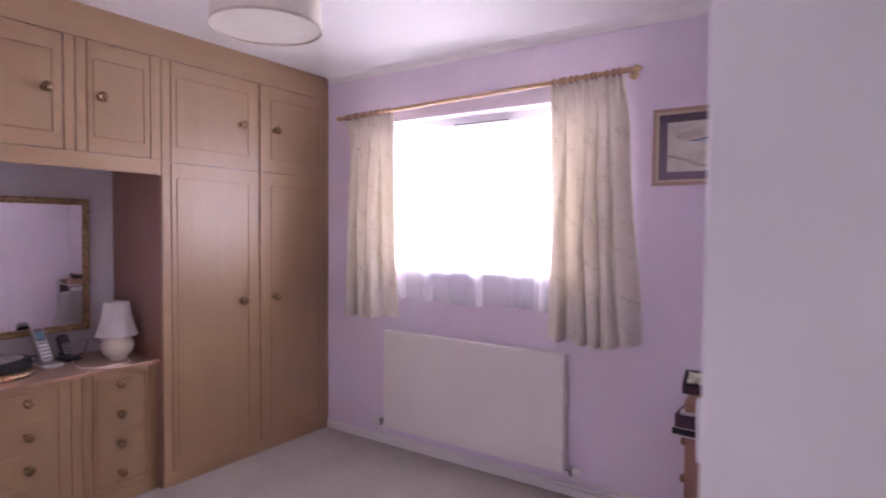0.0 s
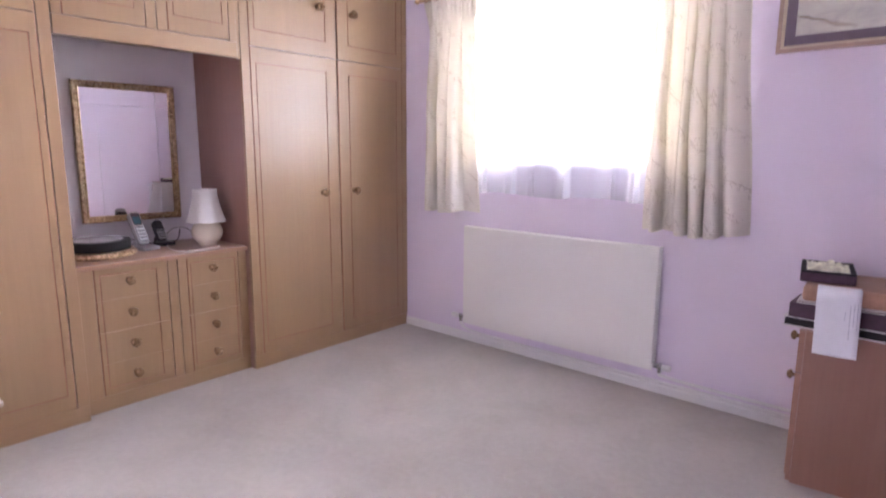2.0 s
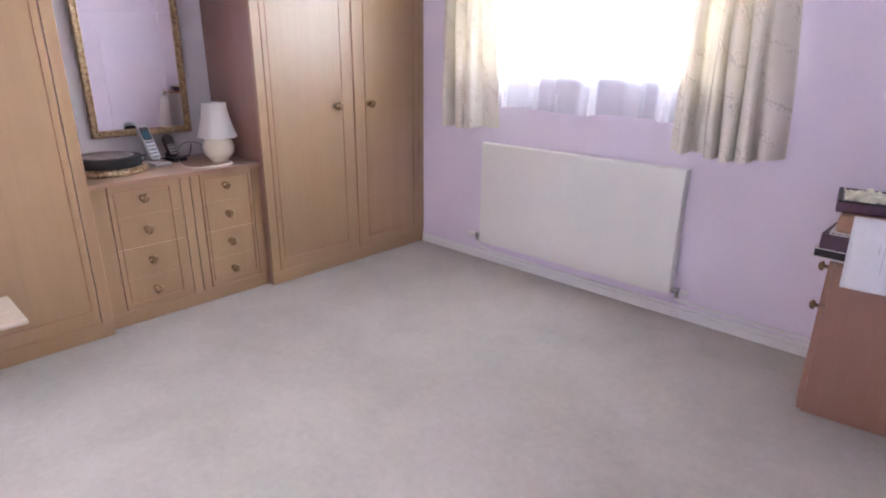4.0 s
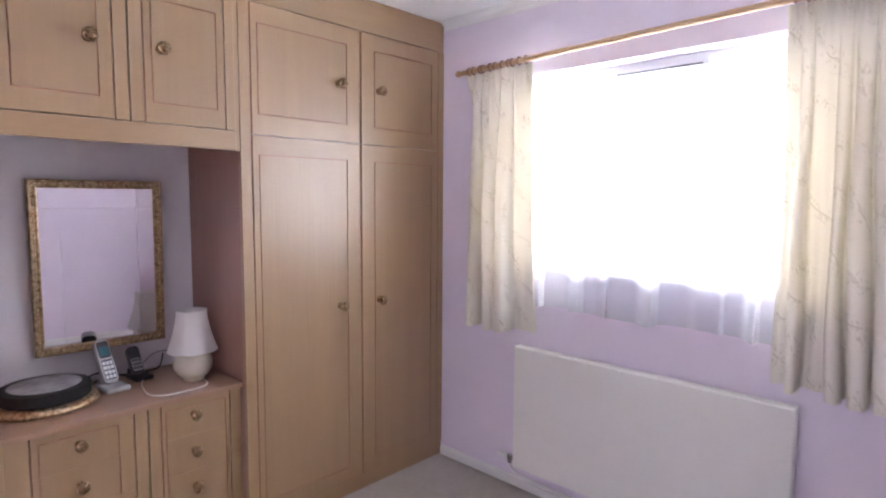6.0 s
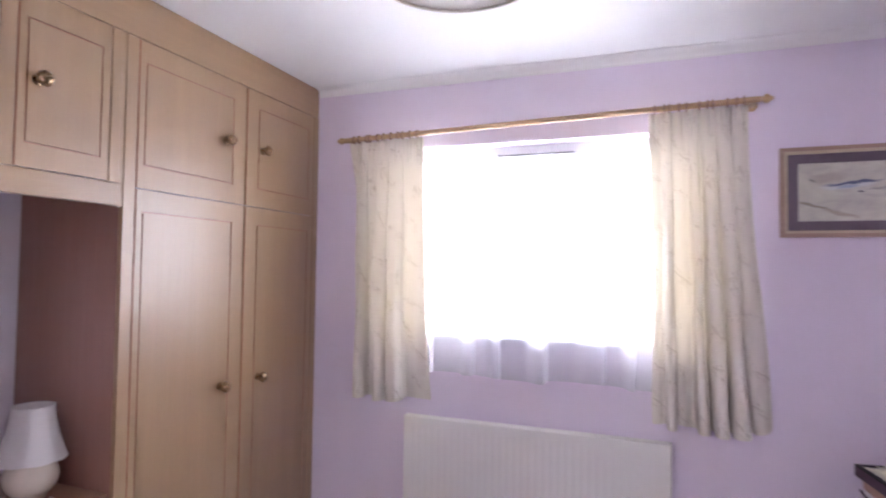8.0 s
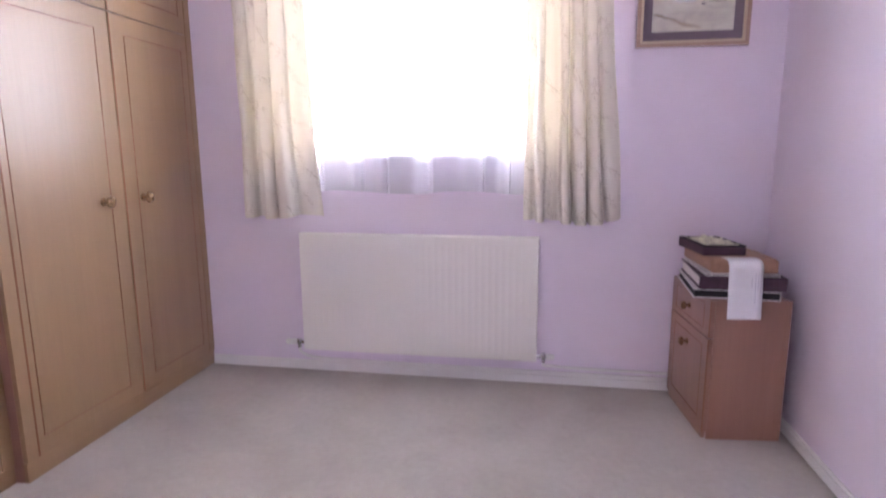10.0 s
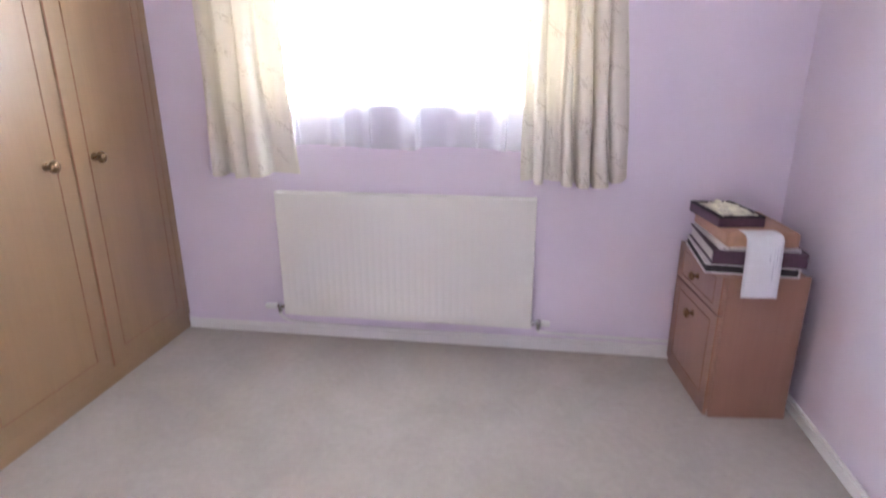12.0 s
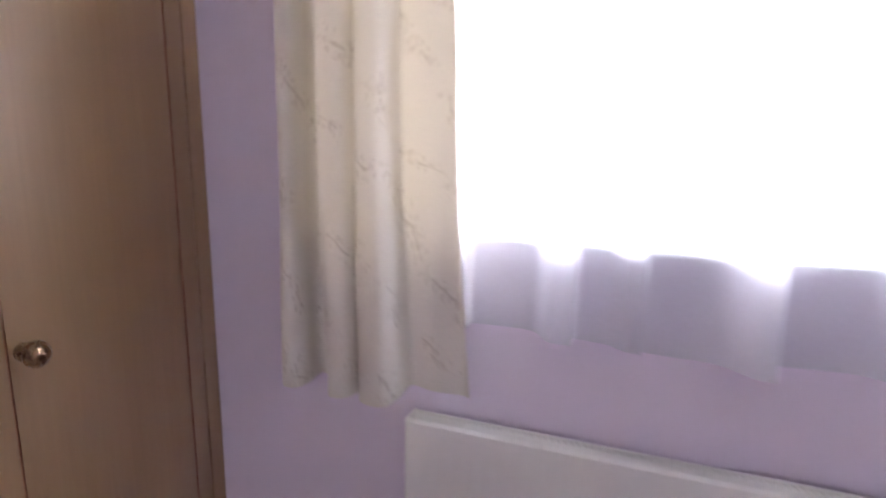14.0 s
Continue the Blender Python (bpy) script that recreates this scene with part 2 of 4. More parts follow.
BRASS = mat_metal("antique_brass", (0.11, 0.066, 0.038), (0.50, 0.34, 0.20), 0.22, 90)
RING_WOOD = mat_wood("ring_wood", (0.24, 0.11, 0.06), (0.30, 0.15, 0.085), (0.36, 0.19, 0.11), 0.35, "x")
GILT = mat_metal("gilt_moulding", (0.32, 0.21, 0.12), (0.78, 0.62, 0.40), 0.3, 70)
CHROME = mat_metal("chrome", (0.5, 0.5, 0.5), (0.78, 0.78, 0.78), 0.15)
RADIATOR_WHITE = mat_paint("radiator_enamel", (0.85, 0.838, 0.795), 0.015, 0.32, 0.03, 40)
PLASTIC_WHITE = mat_speckle("white_plastic", (0.80, 0.79, 0.77), 0.35, 0.03)
UPVC = mat_speckle("white_upvc", (0.82, 0.82, 0.82), 0.3, 0.02)
CURTAIN = mat_cloth("sprigged_curtain_cloth", (0.78, 0.74, 0.66), 0.046, 0.0, True, (1.0, 0.87, 0.65))
NET = mat_cloth("white_net", (0.94, 0.965, 1.0), 0.55, 0.40)
GLASS = mat_glass()


def mat_glow(name, color, strength):
    m = bpy.data.materials.new(name)
    m.use_nodes = True
    n, l = m.node_tree.nodes, m.node_tree.links
    e = n.new("ShaderNodeEmission")
    e.inputs["Color"].default_value = (*color, 1)
    e.inputs["Strength"].default_value = strength
    l.new(e.outputs[0], n["Material Output"].inputs["Surface"])
    return m


HAZE = mat_glow("bright_overcast_distance", (0.94, 0.97, 1.0), 5.5)


# ---- building helpers ----
def add_box(bm, x0, x1, y0, y1, z0, z1):
    vs = [bm.verts.new((x, y, z)) for x in (x0, x1) for y in (y0, y1) for z in (z0, z1)]
    for q in ((0, 1, 3, 2), (4, 6, 7, 5), (0, 4, 5, 1), (2, 3, 7, 6), (0, 2, 6, 4), (1, 5, 7, 3)):
        bm.faces.new([vs[i] for i in q])
    return vs


def boxes(*specs, bevel=0.0, segs=2):
    bm = bmesh.new()
    for s in specs:
        add_box(bm, *s)
    if bevel:
        bmesh.ops.bevel(bm, geom=bm.edges[:], offset=bevel, segments=segs, affect="EDGES", profile=0.6)
    bmesh.ops.recalc_face_normals(bm, faces=bm.faces[:])
    return bm


def turned(profile, segs=24, m=None):
    """A lathe shape round z from (radius, height) pairs."""
    bm = bmesh.new()
    rings = []
    for r, z in profile:
        if r < 1e-6:
            rings.append([bm.verts.new((0, 0, z))])
        else:
            rings.append([bm.verts.new((r * math.cos(2 * math.pi * i / segs), r * math.sin(2 * math.pi * i / segs), z)) for i in range(segs)])
    for a, b in zip(rings, rings[1:]):
        for i in range(segs):
            j = (i + 1) % segs
            if len(a) == 1 and len(b) > 1:
                bm.faces.new((a[0], b[j], b[i]))
            elif len(b) == 1 and len(a) > 1:
                bm.faces.new((a[i], a[j], b[0]))
            elif len(a) > 1:
                bm.faces.new((a[i], a[j], b[j], b[i]))
    bmesh.ops.recalc_face_normals(bm, faces=bm.faces[:])
    if m is not None:
        bm.transform(m)
    return bm


def tube(points, radius, segs=10):
    """A pipe along a chain of points, with its bends softened."""
    pts = [Vector(p) for p in points]
    for _ in range(2):
        q = [pts[0]]
        for a, b in zip(pts, pts[1:]):
            q += [a.lerp(b, 0.22), a.lerp(b, 0.78)]
        pts = q + [pts[-1]]
    bm = bmesh.new()
    rings = []
    for i, p in enumerate(pts):
        d = (pts[min(i + 1, len(pts) - 1)] - pts[max(i - 1, 0)]).normalized()
        up = Vector((0, 0, 1)) if abs(d.z) < 0.9 else Vector((0, 1, 0))
        s = d.cross(up).normalized()
        t = s.cross(d)
        rings.append([bm.verts.new(p + radius * (math.cos(2 * math.pi * k / segs) * s + math.sin(2 * math.pi * k / segs) * t)) for k in range(segs)])
    for a, b in zip(rings, rings[1:]):
        for k in range(segs):
            bm.faces.new((a[k], a[(k + 1) % segs], b[(k + 1) % segs], b[k]))
    bm.faces.new(rings[0])
    bm.faces.new(rings[-1])
    bmesh.ops.recalc_face_normals(bm, faces=bm.faces[:])
    return bm


def joined(*bms):
    out = bmesh.new()
    for b in bms:
        tmp = bpy.data.meshes.new("tmp")
        b.to_mesh(tmp)
        out.from_mesh(tmp)
        bpy.data.meshes.remove(tmp)
        b.free()
    return out


def part(name, bm, material, parent=None, label="", smooth=False):
    me = bpy.data.meshes.new(name)
    bm.to_mesh(me)
    bm.free()
    me.materials.append(material)
    if smooth:
        for p in me.polygons:
            p.use_smooth = True
        me.set_sharp_from_angle(angle=radians(40))
    ob = new(name, me)
    ob.parent = parent
    return tagged(ob, label)


def thing(name, label, category, m=None, kind="", group=""):
    ob = new(name)
    ob.empty_display_size = 0.05
    if m is not None:
        ob.matrix_basis = m
    return tagged(ob, label, category, group, kind)


def setting(name, bm, material, label, category, smooth=False):
    return tagged(part(name, bm, material, None, label, smooth), "", category, "", "structure")


# ---- the room's shell ----
setting("floor", boxes((-0.75, 2.82, -3.30, 0.02, -0.12, 0.0)), CARPET, "beige cut-pile fitted carpet with soft patches", "carpet")
setting("ceiling", boxes((-0.75, 2.842, -3.30, 0.25, CEIL, CEIL + 0.12)), CEILING_WHITE, "smooth white painted bedroom ceiling", "ceiling")
setting("wall_north", boxes((-0.75, WIN_X0, 0, 0.26, 0, CEIL), (WIN_X1, 2.842, 0, 0.26, 0, CEIL), (WIN_X0, WIN_X1, 0, 0.26, 0, WIN_Z0),
                            (WIN_X0, WIN_X1, 0, 0.26, WIN_Z1, CEIL)), LILAC, "lilac painted bedroom wall with a window", "wall")
setting("wall_east", boxes((EAST, EAST + 0.13, DOOR_Y1 + 0.03, 0, 0, CEIL), (EAST, EAST + 0.13, -3.30, DOOR_Y0 - 0.03, 0, CEIL),
                           (EAST, EAST + 0.13, DOOR_Y0 - 0.03, DOOR_Y1 + 0.03, DOOR_H + 0.03, CEIL)), LILAC, "lilac painted bedroom wall with a doorway", "wall")
setting("wall_south", boxes((-0.75, EAST, -3.30, SOUTH, 0, CEIL)), LILAC, "plain lilac painted bedroom wall", "wall")
setting("wall_west", boxes((-0.75, WEST, SOUTH, 0, 0, CEIL)), NICHE_WHITE, "pale off-white painted wall behind the fitted furniture", "wall")


def cove(x0, y0, x1, y1, nx, ny):
    """A small concave moulding along a wall line; (nx, ny) points into the room."""
    bm = bmesh.new()
    prof = [(0.0, 0.0)] + [(0.034 * (1 - math.cos(a)) + 0.003, 0.034 * math.sin(a) + 0.006) for a in np.linspace(0, math.pi / 2, 7)] + [(0.040, 0.043), (0.0, 0.043)]
    ends = []
    for x, y in ((x0, y0), (x1, y1)):
        ends.append([bm.verts.new((x + nx * d, y + ny * d, CEIL - 0.0435 + h)) for d, h in prof])
    k = len(prof)
    for i in range(k):
        bm.faces.new((ends[0][i], ends[0][(i + 1) % k], ends[1][(i + 1) % k], ends[1][i]))
    bm.faces.new(ends[0])
    bm.faces.new(ends[1])
    bmesh.ops.recalc_face_normals(bm, faces=bm.faces[:])
    return bm


setting("trim_cove_north", cove(0.001, -0.001, EAST - 0.001, -0.001, 0, -1), CEILING_WHITE, "slim white coving above the window wall", "coving")
setting("trim_cove_east", cove(EAST - 0.001, SOUTH + 0.001, EAST - 0.001, -0.044, -1, 0), CEILING_WHITE, "slim white coving along the side wall", "coving")


def skirting(name, along, a, b, at, sign):
    """A moulded skirting board: a flat board with a rounded top bead."""
    if along == "x":
        bm = boxes((a, b, min(at, at + sign * 0.014), max(at, at + sign * 0.014), 0.0, 0.040), (a, b, min(at, at + sign * 0.009), max(at, at + sign * 0.009), 0.041, 0.052), bevel=0.003)
    else:
        bm = boxes((min(at, at + sign * 0.014), max(at, at + sign * 0.014), a, b, 0.0, 0.040), (min(at, at + sign * 0.009), max(at, at + sign * 0.009), a, b, 0.041, 0.052), bevel=0.003)
    setting(name, bm, GLOSS_WHITE, "low white gloss skirting board", "skirting")


skirting("baseboard_north", "x", 0.0, EAST - 0.016, -0.001, -1)
skirting("baseboard_east", "y", DOOR_Y1 + 0.032, -0.016, EAST - 0.001, -1)
skirting("baseboard_south", "x", 0.0, EAST - 0.016, SOUTH + 0.001, 1)

# doorway lining and mouldings
door_1 = thing("door_1", "white painted doorway lining with no door leaf in view", "doorway", kind="structure")
X0, X1 = EAST - 0.002, EAST + 0.134
part("jamb", boxes((X0, X1, DOOR_Y1, DOOR_Y1 + 0.028, 0, DOOR_H), bevel=0.002), GLOSS_WHITE, door_1)
part("jamb", boxes((X0, X1, DOOR_Y0 - 0.028, DOOR_Y0, 0, DOOR_H), bevel=0.002), GLOSS_WHITE, door_1)
part("head", boxes((X0, X1, DOOR_Y0 - 0.028, DOOR_Y1 + 0.028, DOOR_H + 0.001, DOOR_H + 0.028), bevel=0.002), GLOSS_WHITE, door_1)
for xa, xb in ((EAST + 0.135, EAST + 0.148),):
    part("architrave", boxes((xa, xb, DOOR_Y1 + 0.004, DOOR_Y1 + 0.066, 0, DOOR_H + 0.06), bevel=0.004), GLOSS_WHITE, door_1)
    part("architrave", boxes((xa, xb, DOOR_Y0 - 0.066, DOOR_Y0 - 0.004, 0, DOOR_H + 0.06), bevel=0.004), GLOSS_WHITE, door_1)
    part("architrave", boxes((xa, xb, DOOR_Y0 - 0.066, DOOR_Y1 + 0.066, DOOR_H + 0.061, DOOR_H + 0.12), bevel=0.004), GLOSS_WHITE, door_1)

# hall behind the doorway
setting("floor_hall", boxes((2.821, 4.1, -3.9, -1.0, -0.12, 0.0)), CARPET, "beige hall carpet", "carpet")
setting("ceiling_hall", boxes((2.848, 4.1, -3.9, -1.0, CEIL, CEIL + 0.12)), CEILING_WHITE, "plain white hall ceiling", "ceiling")
setting("wall_hall_east", boxes((3.95, 4.1, -3.75, -1.15, 0, CEIL)), HALL_PAINT, "plain cream hall wall", "wall")
setting("wall_hall_north", boxes((2.848, 4.1, -1.15, -1.0, 0, CEIL)), HALL_PAINT, "plain cream hall wall", "wall")
setting("wall_hall_south", boxes((2.848, 2.98, -3.9, -3.75, 0, CEIL), (3.86, 4.1, -3.9, -3.75, 0, CEIL), (2.98, 3.86, -3.9, -3.75, 0, 0.96), (2.98, 3.86, -3.9, -3.75, 2.14, CEIL)), HALL_PAINT, "plain cream hall wall", "wall")
setting("wall_hall_west", boxes((2.848, 2.851, -2.10, -1.151, 0, CEIL), (2.848, 2.851, -3.749, -3.06, 0, CEIL)), HALL_PAINT, "plain cream hall wall", "wall")

window_2 = thing("window_2", "white framed hall window letting in daylight", "window", kind="structure")
part("window_frame", boxes((2.98, 3.03, -3.83, -3.78, 0.96, 2.14), (3.81, 3.86, -3.83, -3.78, 0.96, 2.14), (3.03, 3.81, -3.83, -3.78, 0.96, 1.01), (3.03, 3.81, -3.83, -3.78, 2.09, 2.14), bevel=0.003), UPVC, window_2)
pane = part("pane", boxes((3.031, 3.809, -3.808, -3.802, 1.011, 2.089)), GLASS, window_2)
pane.visible_shadow = False

# bright distance outside
setting("backdrop", boxes((-9, 11, 7.0, 7.05, -3.0, 7.0)), HAZE, "blank bright overcast distance outside the window", "sky")

# window
window_1 = thing("window_1", "white plastic framed window with a top vent, behind net", "window", kind="structure")
FY0, FY1 = 0.105, 0.165
part("window_frame", boxes((WIN_X0, WIN_X0 + 0.055, FY0, FY1, WIN_Z0, WIN_Z1), (WIN_X1 - 0.055, WIN_X1, FY0, FY1, WIN_Z0, WIN_Z1),
                           (WIN_X0 + 0.055, WIN_X1 - 0.055, FY0, FY1, WIN_Z1 - 0.06, WIN_Z1), (WIN_X0 + 0.055, WIN_X1 - 0.055, FY0, FY1, WIN_Z0, WIN_Z0 + 0.055), bevel=0.003), UPVC, window_1)
part("mullion", boxes((1.325, 1.37, FY0 + 0.003, FY1, WIN_Z0 + 0.056, WIN_Z1 - 0.061), bevel=0.003), UPVC, window_1)
part("vent", boxes((0.93, 1.32, FY0 - 0.016, FY0 - 0.001, WIN_Z1 - 0.055, WIN_Z1 - 0.032), bevel=0.003), UPVC, window_1, "slim white trickle vent")
part("vent_slot", boxes((0.945, 1.305, FY0 - 0.0175, FY0 - 0.0165, WIN_Z1 - 0.048, WIN_Z1 - 0.041)), mat_speckle("vent_shadow_grey", (0.16, 0.16, 0.17), 0.6), window_1)
part("window_sill", boxes((WIN_X0 + 0.001, WIN_X1 - 0.001, 0.001, FY0 - 0.001, WIN_Z0 + 0.0005, WIN_Z0 + 0.016), bevel=0.003), GLOSS_WHITE, window_1)
for xa, xb in ((WIN_X0 + 0.056, 1.324), (1.371, WIN_X1 - 0.056)):
    pane = part("pane", boxes((xa, xb, 0.132, 0.138, WIN_Z0 + 0.056, WIN_Z1 - 0.061)), GLASS, window_1)
    pane.visible_shadow = False


# ---- fitted furniture ----
def knob(parent, x, y, z, size=1.38):
    """A turned knob whose stem leaves a front that faces +x."""
    prof = [(0.0, 0.0), (0.0125, 0.0), (0.0125, 0.0025), (0.0075, 0.004), (0.006, 0.012), (0.008, 0.016), (0.0155, 0.019), (0.0175, 0.0235),
            (0.0165, 0.028), (0.0125, 0.031), (0.0120, 0.0325), (0.0085, 0.0345), (0.0, 0.0355)]
    bm = turned([(r * size, h * size) for r, h in prof], 20, Matrix.Translation((x, y, z)) @ Matrix.Rotation(radians(90), 4, "Y"))
    return part("knob", bm, BRASS, parent, "turned antique brass knob", True)


def routed_front(y0, y1, z0, z1, x, gl, gr, gb, gt, g=0.0048, d=0.0042, thick=0.018):
    """One board that faces +x with a routed line round its middle. gl, gr, gb, gt: where the line runs; None where that side has none. The cut faces take the second material."""
    e = 0.004
    ys = [y0, y0 + e, gl - g / 2, gl + g / 2, gr - g / 2, gr + g / 2, y1 - e, y1]
    zs = [z0] + ([gb - g / 2, gb + g / 2] if gb is not None else []) + ([gt - g / 2, gt + g / 2] if gt is not None else []) + [z1]
    lo = gb - g / 2 if gb is not None else z0
    hi = gt + g / 2 if gt is not None else z1
    cut_rows = [k for k in range(len(zs) - 1) if abs(zs[k + 1] - zs[k] - g) < 1e-6]
    bm = bmesh.new()
    seen = {}

    def v(px, py, pz):
        if px == x and py in (y0, y1):
            px = x - 0.0035
        key = (round(px, 5), round(py, 5), round(pz, 5))
        if key not in seen:
            seen[key] = bm.verts.new((px, py, pz))
        return seen[key]

    def is_cut(i, k):
        mz = (zs[k] + zs[k + 1]) / 2
        return (i in (2, 4) and lo < mz < hi) or (k in cut_rows and i == 3)

    ni, nk = len(ys) - 1, len(zs) - 1
    cut = {(i, k): is_cut(i, k) for i in range(ni) for k in range(nk)}
    for (i, k), c in cut.items():
        px = x - d if c else x
        f = bm.faces.new((v(px, ys[i], zs[k]), v(px, ys[i + 1], zs[k]), v(px, ys[i + 1], zs[k + 1]), v(px, ys[i], zs[k + 1])))
        f.material_index = 1 if c or i in (0, ni - 1) else 0
        for di, dk in ((1, 0), (0, 1)):
            o = (i + di, k + dk)
            if o in cut and cut[o] != c:
                if di:
                    w = (v(x, ys[i + 1], zs[k]), v(x, ys[i + 1], zs[k + 1]), v(x - d, ys[i + 1], zs[k + 1]), v(x - d, ys[i + 1], zs[k]))
                else:
                    w = (v(x, ys[i], zs[k + 1]), v(x, ys[i + 1], zs[k + 1]), v(x - d, ys[i + 1], zs[k + 1]), v(x - d, ys[i], zs[k + 1]))
                bm.faces.new(w).material_index = 1
    # the four edges and the back
    for i in range(ni):
        for k, zz in ((0, z0), (nk - 1, z1)):
            px = x - d if cut[(i, k)] else x
            bm.faces.new((v(px, ys[i], zz), v(px, ys[i + 1], zz), v(x - thick, ys[i + 1], zz), v(x - thick, ys[i], zz)))
    for k in range(nk):
        for yy in (y0, y1):
            bm.faces.new((v(x, yy, zs[k]), v(x, yy, zs[k + 1]), v(x - thick, yy, zs[k + 1]), v(x - thick, yy, zs[k])))
    for i in range(ni):
        for k in range(nk):
            bm.faces.new((v(x - thick, ys[i], zs[k]), v(x - thick, ys[i], zs[k + 1]), v(x - thick, ys[i + 1], zs[k + 1]), v(x - thick, ys[i + 1], zs[k])))
    bmesh.ops.recalc_face_normals(bm, faces=bm.faces[:])
    return bm


def cupboard_door(parent, y0, y1, z0, z1, groove, knob_at, x=0.0):
    d = part("door", routed_front(y0, y1, z0, z1, x, *groove), BEECH, parent)
    d.data.materials.append(GROOVE)
    knob(d, x, *knob_at)
    return d


def tall_wardrobe(y0, y1, flip):
    """A floor-to-bulkhead double wardrobe with two small top doors. flip: mirrored end for end."""
    w = thing("wardrobe", "fitted beech wardrobe with two tall doors and two top doors", "wardrobe", pose(0, 0, 0))

    def span(a, b):
        return (y0 + a, y0 + b) if not flip else (y1 - b, y1 - a)

    W = y1 - y0
    s1, s2 = span(0.0, 0.045), span(W - 0.042, W)
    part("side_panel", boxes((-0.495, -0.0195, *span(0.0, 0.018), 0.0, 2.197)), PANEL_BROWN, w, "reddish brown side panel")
    part("side_panel", boxes((-0.495, -0.0195, *span(W - 0.018, W), 0.0, 2.197)), BEECH, w)
    part("shelf", boxes((-0.495, -0.0195, *span(0.019, W - 0.019), 0.078, 0.096)), BEECH_Y, w)
    part("shelf", boxes((-0.495, -0.0195, *span(0.019, W - 0.019), 1.672, 1.690)), BEECH_Y, w)
    part("back_panel", boxes((-0.498, -0.4955, *span(0.0, W), 0.0, 2.197)), BEECH, w)
    part("stile", boxes((-0.019, 0.0, *s1, 0.074, 2.197), bevel=0.0012, segs=1), BEECH, w)
    part("stile", boxes((-0.019, 0.0, *s2, 0.074, 2.197), bevel=0.0012, segs=1), BEECH, w)
    part("plinth", boxes((-0.030, -0.006, *span(0.0, W), 0.0, 0.073), bevel=0.0015, segs=1), BEECH_Y, w)
    for a, b, ga, gb_, ka in ((0.0480, 0.5930, 0.078, 0.515, 0.472), (0.5990, W - 0.0445, 0.678, 1.062, 0.705)):
        ya, yb = span(a, b)
        gya, gyb = span(ga, gb_)
        ky = span(ka, ka)[0]
        cupboard_door(w, ya, yb, 0.077, 1.680, (gya, gyb, 0.140, 1.603), (ky, 0.934))
        cupboard_door(w, ya, yb, 1.6835, 2.195, (gya, gyb, 1.765, 2.120), (ky, 1.938))
    return w


tall_wardrobe(-1.157, -0.002, False)
tall_wardrobe(-3.110, -1.957, True)

cup = thing("overhead_cupboard", "beech overhead cupboard with two small doors above the dressing niche", "cupboard", pose(0, 0, 0))
OY0, OY1 = -1.953, -1.176
part("side_panel", boxes((-0.498, -0.0195, OY0, OY0 + 0.018, 1.690, 2.197)), BEECH, cup)
part("side_panel", boxes((-0.498, -0.0195, OY1 - 0.018, OY1, 1.690, 2.197)), BEECH, cup)
part("base_panel", boxes((-0.498, -0.0195, OY0 + 0.019, OY1 - 0.019, 1.690, 1.708)), BEECH_Y, cup)
part("filler_strip", boxes((-0.028, -0.004, OY1 + 0.001, -1.1585, 1.612, 2.197)), BEECH, cup)
for a, b in ((OY0, OY0 + 0.036), (-1.597, -1.5545), (-1.5495, -1.507), (OY1 - 0.036, OY1)):
    part("stile", boxes((-0.019, 0.0, a, b, 1.690, 2.197), bevel=0.0012, segs=1), BEECH, cup)
part("pelmet", boxes((-0.022, 0.003, OY0, OY1, 1.614, 1.6885), bevel=0.002, segs=1), BEECH_Y, cup)
cupboard_door(cup, OY0 + 0.0385, -1.5995, 1.692, 2.195, (-1.880, -1.645, 1.762, 2.115), (-1.672, 1.947))
cupboard_door(cup, -1.5045, OY1 - 0.0385, 1.692, 2.195, (-1.477, -1.247, 1.762, 2.115), (-1.446, 1.947))

chest = thing("chest_of_drawers", "fitted beech chest of eight drawers with brass knobs in the niche", "drawers", pose(0, 0, 0))
CY0, CY1, CX = -1.953, -1.161, -0.048
part("side_panel", boxes((-0.495, CX - 0.0195, CY0, CY0 + 0.018, 0, WORKTOP - 0.021)), BEECH, chest)
part("side_panel", boxes((-0.495, CX - 0.0195, CY1 - 0.018, CY1, 0, WORKTOP - 0.021)), BEECH, chest)
part("base_panel", boxes((-0.495, CX - 0.0195, CY0 + 0.019, CY1 - 0.019, 0.078, 0.096)), BEECH_Y, chest)
part("back_panel", boxes((-0.498, -0.4955, CY0, CY1, 0, WORKTOP - 0.021)), BEECH, chest)
part("plinth", boxes((CX - 0.028, CX - 0.005, CY0, CY1, 0.0, 0.068), bevel=0.0015, segs=1), BEECH_Y, chest)
for a, b in ((CY0, -1.8835), (-1.5655, -1.5225), (-1.5185, -1.4775), (-1.2055, CY1)):
    part("stile", boxes((CX - 0.019, CX, a, b, 0.070, WORKTOP - 0.021), bevel=0.0012, segs=1), BEECH, chest)
for ya, yb, ga, gb_, ky in ((-1.881, -1.568, -1.858, -1.620, -1.741), (-1.475, -1.208, -1.458, -1.226, -1.352)):
    zs = [0.072 + i * 0.1455 for i in range(5)]
    for i in range(4):
        z0, z1 = zs[i] + (0.0007 if i == 2 else 0.0003), zs[i + 1] - (0.0007 if i == 1 else 0.0003)
        dr = part("drawer", routed_front(ya, yb, z0, z1, CX, ga, gb_, 0.105 if i == 0 else None, 0.622 if i == 3 else None), BEECH, chest)
        dr.data.materials.append(GROOVE)
        knob(dr, CX, ky, 0.152 + i * 0.1455, 1.2)
